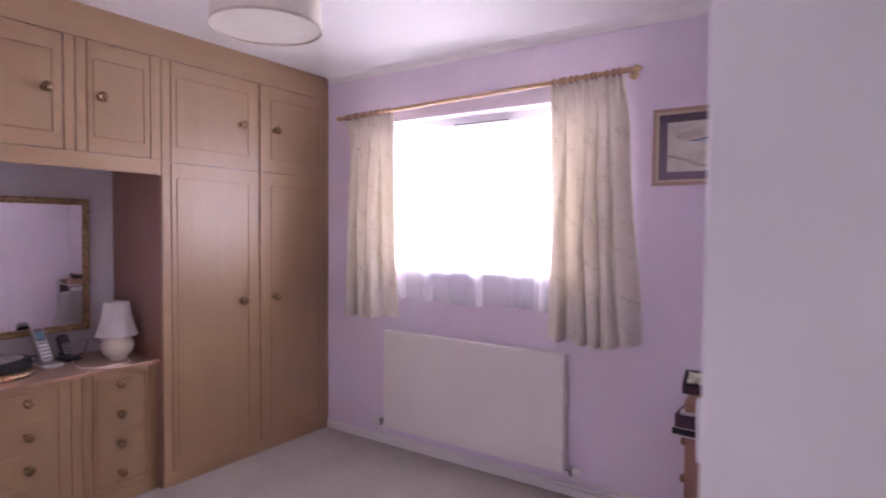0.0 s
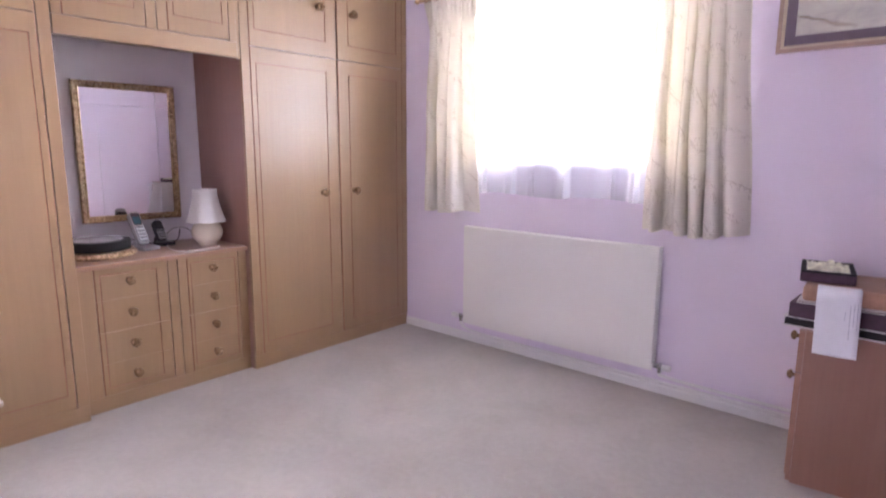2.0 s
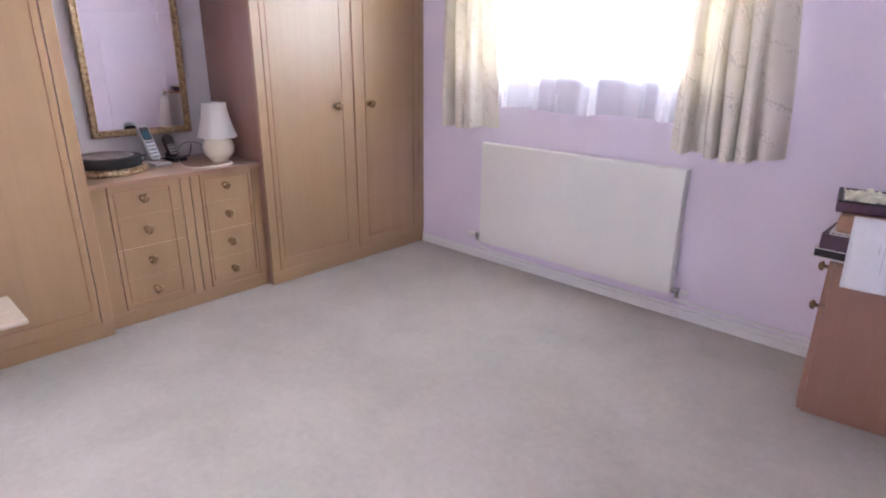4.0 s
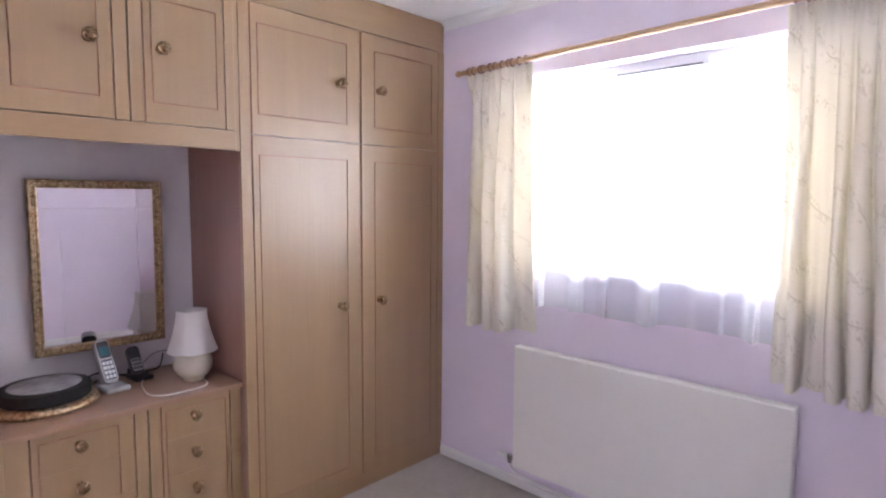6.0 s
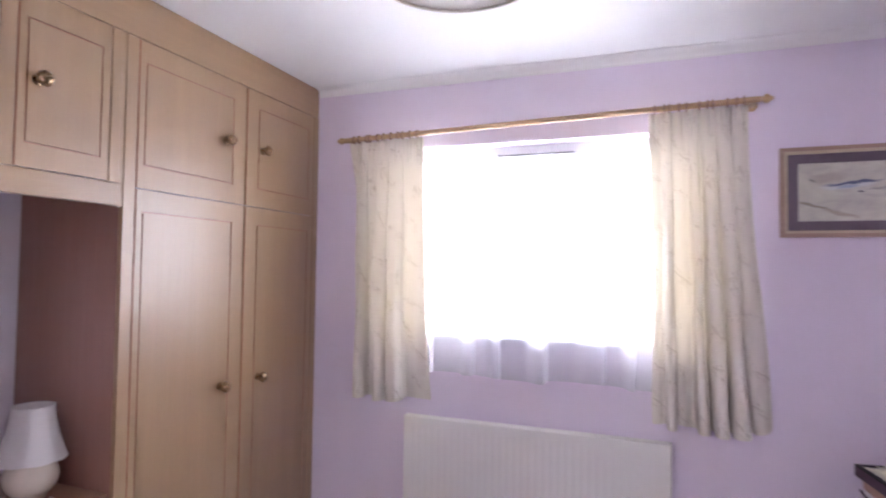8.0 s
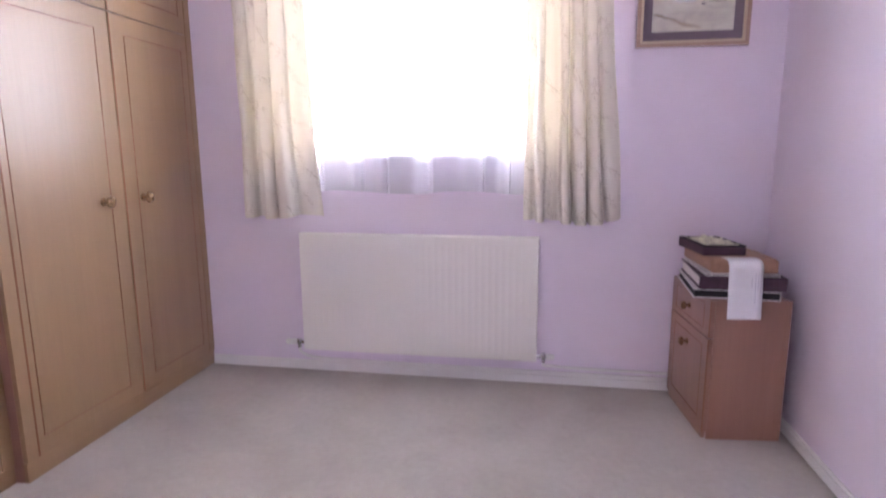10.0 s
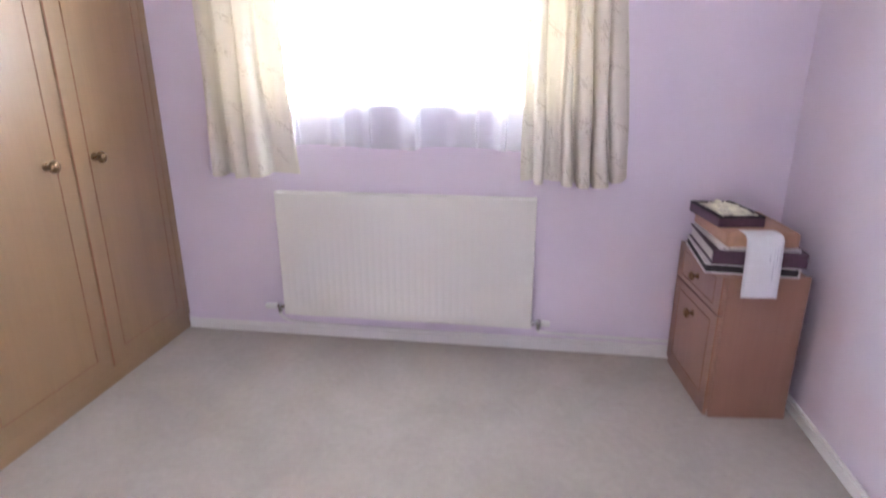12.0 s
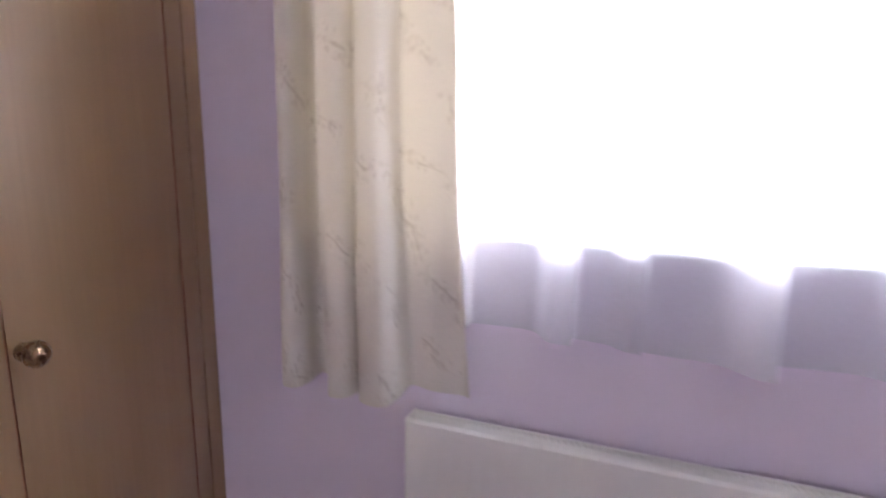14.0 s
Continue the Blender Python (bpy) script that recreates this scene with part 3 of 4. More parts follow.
part("worktop", boxes((-0.498, CX + 0.024, CY0, CY1, WORKTOP - 0.020, WORKTOP), bevel=0.003), WORKTOP_WOOD, chest)

setting("trim_bulkhead", boxes((-0.498, -0.003, SOUTH + 0.002, -0.002, 2.1995, CEIL - 0.001), bevel=0.0015, segs=1), BEECH_Y,
        "beech bulkhead panel closing the fitted furniture to the ceiling", "panel")


# ---- curtains, pole and net ----
def cloth_sheet(name, material, parent, nx, nz, place, width, height, label=""):
    bm = bmesh.new()
    uvl = bm.loops.layers.uv.new("UVMap")
    rows = [[bm.verts.new(place(i / nx, j / nz)) for i in range(nx + 1)] for j in range(nz + 1)]
    for j in range(nz):
        for i in range(nx):
            f = bm.faces.new((rows[j][i], rows[j][i + 1], rows[j + 1][i + 1], rows[j + 1][i]))
            f.smooth = True
            for lp, (a, b) in zip(f.loops, ((i, j), (i + 1, j), (i + 1, j + 1), (i, j + 1))):
                lp[uvl].uv = (a / nx * width, -b / nz * height)
    return part(name, bm, material, parent, label)


POLE_X, POLE_Z, POLE_RISE = 0.2, 2.047, 0.0225


def pole_z(x):
    """The pole's height: it hangs a little out of level."""
    return POLE_Z + (x - POLE_X) * POLE_RISE


def fold_section(folds, steps=6):
    """The hanging cloth seen from above: (run, depth) pairs, where each fold stands forward of the narrow gaps beside it."""
    pts = []
    last = -0.02
    for lo, hi, deep in folds:
        if lo - last > 0.06:
            pts += [(last + 0.02, 0.06), ((last + lo) / 2, 0.14), (lo - 0.02, 0.05)]
        else:
            pts += [((last + lo) / 2, 0.0)]
        w = hi - lo
        pts += [(lo, 0.22 * deep), (lo - 0.004, 0.62 * deep), (lo + 0.14 * w, 0.95 * deep), (lo + 0.5 * w, 1.03 * deep), (lo + 0.86 * w, 0.94 * deep), (hi + 0.004, 0.6 * deep), (hi, 0.2 * deep)]
        last = hi
    if last < 0.96:
        pts += [(last + 0.02, 0.06), ((last + 1) / 2, 0.17), (0.97, 0.10), (1.0, 0.16)]
    out = []
    for i in range(len(pts) - 1):
        p0, p1, p2, p3 = (pts[max(0, min(len(pts) - 1, i + k))] for k in (-1, 0, 1, 2))
        for k in range(steps):
            t = k / steps
            out.append(tuple(0.5 * (2 * b + (c - a) * t + (2 * a - 5 * b + 4 * c - d) * t * t + (3 * b - a - 3 * c + d) * t ** 3) for a, b, c, d in zip(p0, p1, p2, p3)))
    out.append(pts[-1])
    # even steps along the cloth
    at = [0.0]
    for a, b in zip(out, out[1:]):
        at.append(at[-1] + math.hypot((b[0] - a[0]) * 0.40, (b[1] - a[1]) * 0.09))
    even = np.linspace(0, at[-1], 221)
    return list(zip(np.interp(even, at, [p[0] for p in out]).tolist(), np.interp(even, at, [p[1] for p in out]).tolist()))


def curtain(xt0, xt1, xb0, xb1, bottom, seed, folds, outer):
    """folds: (from, to, depth) across the width; outer: the end that turns back to the wall."""
    rnd = random.Random(seed)
    ph = [rnd.uniform(0, 6.28) for _ in range(8)]
    section = fold_section(folds)
    n_s = len(section) - 1

    def place(u, v):
        i = min(n_s, int(round(u * n_s)))
        run, deep = section[i]
        top = pole_z(xt0 + (xt1 - xt0) * run) - 0.014
        full = min(1.0, max(0.0, v - 0.03) / 0.55)
        full = full * full * (3 - 2 * full)
        pleat = 0.010 * math.sin(2 * math.pi * 11 * run) * max(0.0, 1 - v / 0.12)
        amp = 0.016 + 0.060 * full + 0.026 * v
        sway = 1 + 0.10 * math.sin(3.0 * v + ph[0] + 9 * run)
        y = -0.083 - 0.012 * v - amp * deep * sway - pleat - 0.003 * math.sin(14 * run + 5 * v + ph[1])
        back = max(0.0, 1.0 - abs(run - outer) / 0.16)
        y += back * back * (0.070 + 0.03 * v) * min(1.0, v / 0.15)
        x0, x1 = xt0 + (xb0 - xt0) * v, xt1 + (xb1 - xt1) * v
        x = x0 + (x1 - x0) * run + 0.005 * math.sin(4 * v + ph[2] + 4 * run) + 0.004 * full * math.sin(9 * v + ph[3] + 17 * run)
        z = top + (bottom - top) * v - 0.006 * v * math.sin(8 * run + ph[4]) - 0.006 * v * deep
        return x, min(y, -0.012), z

    c = thing("curtain", "short cream cotton curtain printed with brown leaf sprigs", "curtain", pose(0, 0, 0), group="window curtains")
    cloth_sheet("cloth", CURTAIN, c, n_s, 60, place, 1.0, POLE_Z - bottom)
    n = 11
    for i in range(n):
        x = xt0 + 0.020 + (xt1 - xt0 - 0.040) * (i + rnd.uniform(-0.32, 0.32)) / (n - 1)
        ring = []
        bm = bmesh.new()
        R, r = 0.0168, 0.0038
        for k in range(18):
            t = 2 * math.pi * k / 18
            ring.append([bm.verts.new((x + r * math.cos(q), -0.100 + (R + r * math.sin(q)) * math.cos(t), pole_z(x) + (R + r * math.sin(q)) * math.sin(t) - 0.001))
                         for q in [2 * math.pi * h / 8 for h in range(8)]])
        for k in range(18):
            for h in range(8):
                bm.faces.new((ring[k][h], ring[k][(h + 1) % 8], ring[(k + 1) % 18][(h + 1) % 8], ring[(k + 1) % 18][h]))
        bmesh.ops.recalc_face_normals(bm, faces=bm.faces[:])
        part("ring", bm, RING_WOOD, c, "brown wooden curtain ring", True)
    return c


curtain(0.236, 0.626, 0.262, 0.690, 0.822, 5, ((0.0, 0.12, 0.28), (0.15, 0.25, 0.85), (0.38, 0.53, 0.95), (0.55, 0.72, 1.0)), 0.0)
curtain(1.628, 1.990, 1.646, 2.074, 0.816, 11, ((0.12, 0.21, 0.9), (0.39, 0.475, 0.85), (0.515, 0.64, 1.0), (0.67, 0.79, 0.95), (0.825, 1.0, 0.30)), 1.0)

pole = thing("curtain_pole", "slim varnished wooden curtain pole with turned end finials", "curtain pole", pose(0, 0, 0))
along_x = Matrix.Rotation(radians(90) - math.atan(POLE_RISE), 4, "Y")
part("rod", turned([(0, 0), (0.0125, 0), (0.0125, 1.812), (0, 1.812)], 20, Matrix.Translation((0.215, -0.100, pole_z(0.215))) @ along_x), POLE_WOOD, pole, "", True)
FIN = [(0.0, 0.0), (0.013, 0.0), (0.013, 0.006), (0.009, 0.009), (0.012, 0.014), (0.0195, 0.022), (0.0205, 0.032), (0.0150, 0.043), (0.0085, 0.049), (0.0100, 0.053), (0.0060, 0.059), (0.0, 0.061)]
part("finial", turned([(r * 0.88, h * 0.8) for r, h in FIN], 20, Matrix.Translation((2.0275, -0.100, pole_z(2.0275))) @ along_x), POLE_WOOD, pole, "", True)
part("finial", turned([(r * 0.82, h * 0.7) for r, h in FIN], 20, Matrix.Translation((0.2145, -0.100, pole_z(0.2145))) @ Matrix.Rotation(radians(-90), 4, "Y")), POLE_WOOD, pole, "", True)
for bx in (0.232, 2.012):
    part("bracket", turned([(0, 0), (0.022, 0), (0.022, 0.008), (0.010, 0.014), (0.009, 0.086), (0, 0.086)], 16, Matrix.Translation((bx, -0.0005, pole_z(bx))) @ Matrix.Rotation(radians(90), 4, "X")),
         POLE_WOOD, pole, "", True)

net = thing("net_curtain", "sheer white gathered net hanging over the window sill", "net curtain", pose(0, 0, 0))


def net_place(u, v):
    a = 2 * math.pi * 8 * (u + 0.022 * math.sin(2 * math.pi * 2.3 * u + 1.0) + 0.012 * math.sin(2 * math.pi * 5.3 * u))
    s = math.sin(a) - 0.25 + 0.35 * math.sin(2 * math.pi * 3.1 * u + 0.4)
    f = 0.5 + 0.5 * math.tanh(2.6 * s)
    d = min(1.0, v / 0.78)
    amp = (0.010 + 0.052 * v * v) * (0.8 + 0.4 * math.sin(2 * math.pi * 3.7 * u + 2))
    y = 0.074 - 0.080 * d - amp * f - 0.003 * math.sin(a * 3 + 1) * d * f
    x = WIN_X0 + 0.012 + (WIN_X1 - WIN_X0 - 0.024) * u + min(1.0, 25 * u, 25 * (1 - u)) * 0.024 * (0.35 + 0.65 * v) * math.sin(a + 0.5)
    z = 1.953 + (0.930 - 1.953) * v - 0.008 * v * math.sin(2 * math.pi * 2.5 * u + 0.6)
    return x, y, z


cloth_sheet("cloth", NET, net, 300, 40, net_place, 2.4, 1.02)
part("wire", tube([(WIN_X0 + 0.003, 0.082, 1.957), (1.13, 0.082, 1.952), (WIN_X1 - 0.003, 0.082, 1.957)], 0.0022, 8), PLASTIC_WHITE, net, "white plastic-coated net wire")


# ---- radiator ----
rad = thing("radiator", "white enamelled panel radiator with vertical flutes below the window", "radiator", pose(0, 0, 0))
RX0, RX1, RZ0, RZ1, RF = 0.540, 1.716, 0.127, 0.730, -0.068
bm = bmesh.new()
n_fl = 35
pitch = (RX1 - RX0 - 0.05) / n_fl
xs = [(RX0, 0.006), (RX0 + 0.004, 0.0), (RX0 + 0.025, 0.0)]
for i in range(n_fl):
    b0 = RX0 + 0.025 + i * pitch
    xs += [(b0 + pitch * 0.28, 0.0), (b0 + pitch * 0.40, 0.0008), (b0 + pitch * 0.60, 0.0008), (b0 + pitch * 0.72, 0.0)]
xs += [(RX1 - 0.025, 0.0), (RX1 - 0.004, 0.0), (RX1, 0.006)]
levels = [(RZ0, 0.006, 0), (RZ0 + 0.004, 0.0, 0), (RZ0 + 0.030, 0.0, 0), (RZ0 + 0.042, 0.0, 1), (RZ1 - 0.052, 0.0, 1), (RZ1 - 0.040, 0.0, 0), (RZ1 - 0.005, 0.0, 0), (RZ1, 0.006, 0)]
grid = [[bm.verts.new((x, RF + max(e if 0 < k < len(xs) - 1 and f else 0.0, e if k in (0, len(xs) - 1) else 0.0, zz), z)) for k, (x, e) in enumerate(xs)] for z, zz, f in levels]
for a, b in zip(grid, grid[1:]):
    for k in range(len(xs) - 1):
        bm.faces.new((a[k], a[k + 1], b[k + 1], b[k]))
part("front_panel", bm, RADIATOR_WHITE, rad, "fluted white front panel", True)
part("back_panel", boxes((RX0 + 0.012, RX1 - 0.012, RF + 0.0075, -0.018, RZ0 + 0.004, RZ1 - 0.012), bevel=0.003), RADIATOR_WHITE, rad)
for xa, xb in ((RX0 + 0.0005, RX0 + 0.0115), (RX1 - 0.0115, RX1 - 0.0005)):
    part("side_cover", boxes((xa, xb, RF + 0.007, -0.014, RZ0 + 0.012, RZ1 - 0.001), bevel=0.002), RADIATOR_WHITE, rad)
bars = [(RX0 + 0.012, RX1 - 0.012, RF + 0.006, RF + 0.010, RZ1 - 0.0115, RZ1 - 0.002), (RX0 + 0.012, RX1 - 0.012, -0.022, -0.016, RZ1 - 0.0115, RZ1 - 0.002)]
nb = 88
for i in range(nb):
    xx = RX0 + 0.016 + (RX1 - RX0 - 0.038) * i / (nb - 1)
    bars.append((xx, xx + 0.006, RF + 0.0105, -0.0225, RZ1 - 0.009, RZ1 - 0.004))
part("top_grille", boxes(*bars), RADIATOR_WHITE, rad, "slotted white top grille")
for bx in (0.72, 1.53):
    part("bracket", boxes((bx, bx + 0.03, -0.0175, -0.0005, 0.20, 0.66), bevel=0.002), RADIATOR_WHITE, rad)


def valve(parent, x, side, cap, zc):
    """A radiator valve: chrome tail, body and union nut, with a ribbed white head of the given length."""
    out = Matrix.Rotation(radians(90 * side), 4, "Y")
    body = joined(turned([(0, 0), (0.011, 0), (0.011, 0.012), (0.008, 0.014), (0.008, 0.030), (0, 0.030)], 12, Matrix.Translation((x, -0.045, zc)) @ out),
                  turned([(0, -0.012), (0.0115, -0.012), (0.0135, -0.004), (0.0135, 0.010), (0.010, 0.016), (0, 0.016)], 14, Matrix.Translation((x + side * 0.030, -0.045, zc))),
                  turned([(0, -0.030), (0.0105, -0.030), (0.0105, -0.0125), (0, -0.0125)], 6, Matrix.Translation((x + side * 0.030, -0.045, zc))))
    v = part("valve", body, CHROME, parent, "small chrome radiator valve", True)
    r = 0.0155
    prof = [(0, 0), (r * 0.8, 0), (r, 0.004), (r, cap * 0.30), (r * 0.9, cap * 0.33), (r * 0.9, cap * 0.38), (r, cap * 0.42), (r * 0.94, cap * 0.88), (r * 0.75, cap), (0, cap)]
    part("cap", turned(prof, 18, Matrix.Translation((x + side * 0.0425, -0.045, zc)) @ out), PLASTIC_WHITE, v, "white plastic valve head", True)


valve(rad, RX0 - 0.001, -1, 0.058, 0.160)
valve(rad, RX1 + 0.001, 1, 0.040, 0.149)
pipes = thing("heating_pipe", "white painted heating pipes running along the skirting to the radiator", "pipe", pose(0, 0, 0))
part("pipe", tube([(RX0 - 0.031, -0.045, 0.1305), (RX0 - 0.031, -0.045, 0.110), (RX0 + 0.01, -0.034, 0.078), (RX0 + 0.14, -0.030, 0.069), (1.4, -0.030, 0.067), (2.330, -0.030, 0.066)], 0.0078), GLOSS_WHITE, pipes, "", True)
part("pipe", tube([(RX1 + 0.031, -0.045, 0.1195), (RX1 + 0.031, -0.045, 0.106), (RX1 + 0.06, -0.030, 0.098), (RX1 + 0.16, -0.030, 0.093), (2.330, -0.030, 0.091)], 0.0078), GLOSS_WHITE, pipes, "", True)


# ---- ceiling pendant ----
def rect_ring_flat(o, i_, z0, z1):
    """A flat ring between two rectangles (x0, x1, y0, y1), from z0 to z1."""
    bm = bmesh.new()
    vs = {}
    for key, r in (("o", o), ("i", i_)):
        for lv, z in ((0, z0), (1, z1)):
            vs[key, lv] = [bm.verts.new((x, y, z)) for x, y in ((r[0], r[2]), (r[1], r[2]), (r[1], r[3]), (r[0], r[3]))]
    for k in range(4):
        j = (k + 1) % 4
        for a, b, c, e in ((("o", 0), ("o", 0), ("i", 0), ("i", 0)), (("o", 1), ("o", 1), ("i", 1), ("i", 1)), (("o", 0), ("o", 0), ("o", 1), ("o", 1)), (("i", 0), ("i", 0), ("i", 1), ("i", 1))):
            bm.faces.new((vs[a][k], vs[b][j], vs[c][j], vs[e][k]))
    bmesh.ops.recalc_face_normals(bm, faces=bm.faces[:])
    return bm


pend = thing("pendant_lamp", "cream fabric drum pendant shade hanging from a short flex, unlit", "ceiling lamp", pose(1.30, -1.55, 0))
SHADE = mat_cloth("cream_shade_cloth", (0.82, 0.79, 0.71), 0.5)
part("shade", turned([(0.168, 1.985), (0.170, 1.983), (0.1715, 1.985), (0.163, 2.190), (0.1615, 2.191), (0.160, 2.190)], 48), SHADE, pend, "", True)
part("rim", turned([(0.1695, 1.983), (0.1725, 1.983), (0.1722, 1.992), (0.1695, 1.992), (0.1695, 1.983)], 48), mat_speckle("rim_tape", (0.62, 0.57, 0.47), 0.8), pend, "", True)
part("diffuser", turned([(0, 1.988), (0.1675, 1.988), (0.1675, 1.991), (0, 1.991)], 48), mat_speckle("cream_diffuser", (0.84, 0.81, 0.73), 0.7, 0.03), pend, "cream inner diffuser disc", True)
part("flex", turned([(0, 1.992), (0.0035, 1.992), (0.0035, CEIL - 0.031), (0, CEIL - 0.031)], 10), PLASTIC_WHITE, pend, "", True)
part("ceiling_rose", turned([(0, CEIL - 0.032), (0.012, CEIL - 0.032), (0.018, CEIL - 0.024), (0.042, CEIL - 0.014), (0.046, CEIL - 0.001), (0, CEIL - 0.001)], 28), PLASTIC_WHITE, pend, "", True)


# ---- mirror ----
MY0, MY1, MZ0, MZ1, MW = -1.772, -1.297, 0.806, 1.496, 0.033
# it hangs a little forward at the top and out at one side
hang = Matrix.Translation((-0.4998, MY0, MZ0)) @ pose(0, 0, 0, 0, 1.2, -2.0) @ Matrix.Translation((0.4998, -MY0, -MZ0))
mirror = thing("wall_mirror", "rectangular wall mirror in a beaded gilt frame above the drawers", "mirror", hang)
SILVER, _n, _l, _b = base_mat("mirror_silver", (0.88, 0.87, 0.90), 0.015, 1.0)
part("mirror_glass", boxes((-0.5003, -0.4878, MY0 + 0.02, MY1 - 0.02, MZ0 + 0.02, MZ1 - 0.02)), SILVER, mirror, "silvered glass")
# thin pale strips just in front of the mirror glass
PALE_LINE = mat_speckle("pale_line", (0.74, 0.73, 0.78), 0.35, 0.04)
ey0, ey1, ez0, ez1 = MY0 + MW + 0.068, MY1 - MW - 0.062, MZ0 + MW + 0.062, MZ1 - MW - 0.078
for s in ((ey0, ey0 + 0.0014, MZ0 + MW, ez1 - 0.10), (ey1 - 0.0026, ey1, MZ0 + MW, MZ1 - MW), (MY0 + MW, ey1 - 0.003, ez1 - 0.0016, ez1), (ey1 + 0.0005, MY1 - MW, ez1 - 0.0016, ez1)):
    part("pale_line", boxes((-0.4876, -0.4870, *s)), PALE_LINE, mirror, "thin pale line on the mirror glass")


def frame_rail(corner_a, corner_b, inward):
    """One mitred moulding: a stepped profile between two corners of the (y, z) plane."""
    a, b, n = Vector(corner_a), Vector(corner_b), Vector(inward)
    d = (b - a).normalized()
    prof = [(0.0, -0.4998), (0.0, -0.4798), (0.004, -0.4748), (0.009, -0.4758), (0.012, -0.4808), (0.022, -0.4818), (0.026, -0.4778), (0.030, -0.4788), (MW, -0.4858), (MW, -0.4998)]
    bm = bmesh.new()
    ends = []
    for base, sign in ((a, 1), (b, -1)):
        ends.append([bm.verts.new((px, *(base + n * off + d * off * sign))) for off, px in prof])
    k = len(prof)
    for i in range(k):
        bm.faces.new((ends[0][i], ends[0][(i + 1) % k], ends[1][(i + 1) % k], ends[1][i]))
    bm.faces.new(ends[0])
    bm.faces.new(ends[1])
    bmesh.ops.recalc_face_normals(bm, faces=bm.faces[:])
    return bm, a, b, d, n


rail_sides = (((MY0, MZ0), (MY1, MZ0), (0, 1)), ((MY1, MZ0), (MY1, MZ1), (-1, 0)), ((MY1, MZ1), (MY0, MZ1), (0, -1)), ((MY0, MZ1), (MY0, MZ0), (1, 0)))
GILT_BASE = mat_metal("aged_gilt_rail", (0.26, 0.165, 0.09), (0.54, 0.40, 0.24), 0.36, 55)
for ca, cb, inward in rail_sides:
    bm, a, b, d, nrm = frame_rail(ca, cb, inward)
    rail = part("frame_rail", bm, GILT_BASE, mirror, "aged gilt frame moulding")
    L = (b - a).length
    count = int((L - 0.03) / 0.0165)
    bead_bm = bmesh.new()
    for i in range(count):
        c = a + d * (0.017 + (L - 0.034) * (i + 0.5) / count) + nrm * 0.0165
        tilt = 0.6 if i % 2 else -0.6
        mtx = Matrix.Translation((-0.4813, c.x, c.y)) @ Matrix.Rotation(math.atan2(d.y, d.x) + tilt, 4, "X") @ Matrix.Diagonal((0.0034, 0.0066, 0.0034, 1))
        bmesh.ops.create_icosphere(bead_bm, subdivisions=1, radius=1.0, matrix=mtx)
    tagged(part("ornament_strip", bead_bm, GILT, rail, "gilt beaded ornament", True), kind="stuff")

# ---- things on the chest of drawers ----
lamp = thing("table_lamp", "small table lamp with cream ball base and white bell shade", "table lamp", pose(-0.205, -1.285, WORKTOP + 0.0005))
CERAMIC = mat_speckle("cream_glazed_ceramic", (0.70, 0.64, 0.52), 0.22, 0.05, 12)
ball = [(0.0, 0.0), (0.040, 0.0), (0.043, 0.004)] + [(0.077 * math.sin(a), 0.071 - 0.070 * math.cos(a)) for a in np.linspace(0.66, 2.75, 16)] + [(0.024, 0.140), (0.018, 0.144), (0.0, 0.144)]
part("base", turned(ball, 36), CERAMIC, lamp, "round cream glazed ceramic base", True)
part("lampholder", turned([(0, 0.1442), (0.014, 0.1442), (0.016, 0.155), (0.016, 0.185), (0, 0.185)], 18), PLASTIC_WHITE, lamp, "", True)
bm = bmesh.new()
rows_ = []
for k in range(13):
    t = k / 12
    r = 0.060 + 0.040 * (1 - t) ** 1.6
    z = 0.127 + 0.163 * t
    ring = []
    for i in range(48):
        a = 2 * math.pi * i / 48
        rr = r * (1 - 0.022 * abs(math.sin(4 * a)))
        ring.append(bm.verts.new((rr * math.cos(a), rr * math.sin(a), z - 0.004 * (1 - t) * abs(math.sin(4 * a)))))
    rows_.append(ring)
for a_, b_ in zip(rows_, rows_[1:]):
    for i in range(48):
        bm.faces.new((a_[i], a_[(i + 1) % 48], b_[(i + 1) % 48], b_[i]))
part("shade", bm, mat_cloth("white_shade_cloth", (0.84, 0.82, 0.80), 0.3), lamp, "white panelled bell shade", True)
part("shade_ring", turned([(0.0585, 0.289), (0.0605, 0.289), (0.0605, 0.293), (0.0585, 0.293), (0.0585, 0.289)], 40), PLASTIC_WHITE, lamp, "", True)
flex = [(0.060, 0.02, 0.006), (0.092, 0.020, 0.0035), (0.128, -0.010, 0.0032), (0.135, -0.085, 0.0032), (0.132, -0.160, 0.0032), (0.085, -0.205, 0.0032), (0.0, -0.195, 0.0032), (-0.09, -0.175, 0.0032), (-0.18, -0.12, 0.0032)]
part("flex", tube(flex, 0.0030, 8), PLASTIC_WHITE, lamp, "loose white lamp flex", True)

PHONE_SILVER = mat_speckle("silver_plastic", (0.46, 0.465, 0.475), 0.3, 0.04)
PHONE_DARK = mat_speckle("dark_plastic", (0.035, 0.03, 0.04), 0.35, 0.15)
SCREEN = mat_speckle("teal_lcd", (0.05, 0.14, 0.18), 0.15, 0.1)
KEY_PALE = mat_speckle("pale_key", (0.70, 0.72, 0.75), 0.4, 0.03)


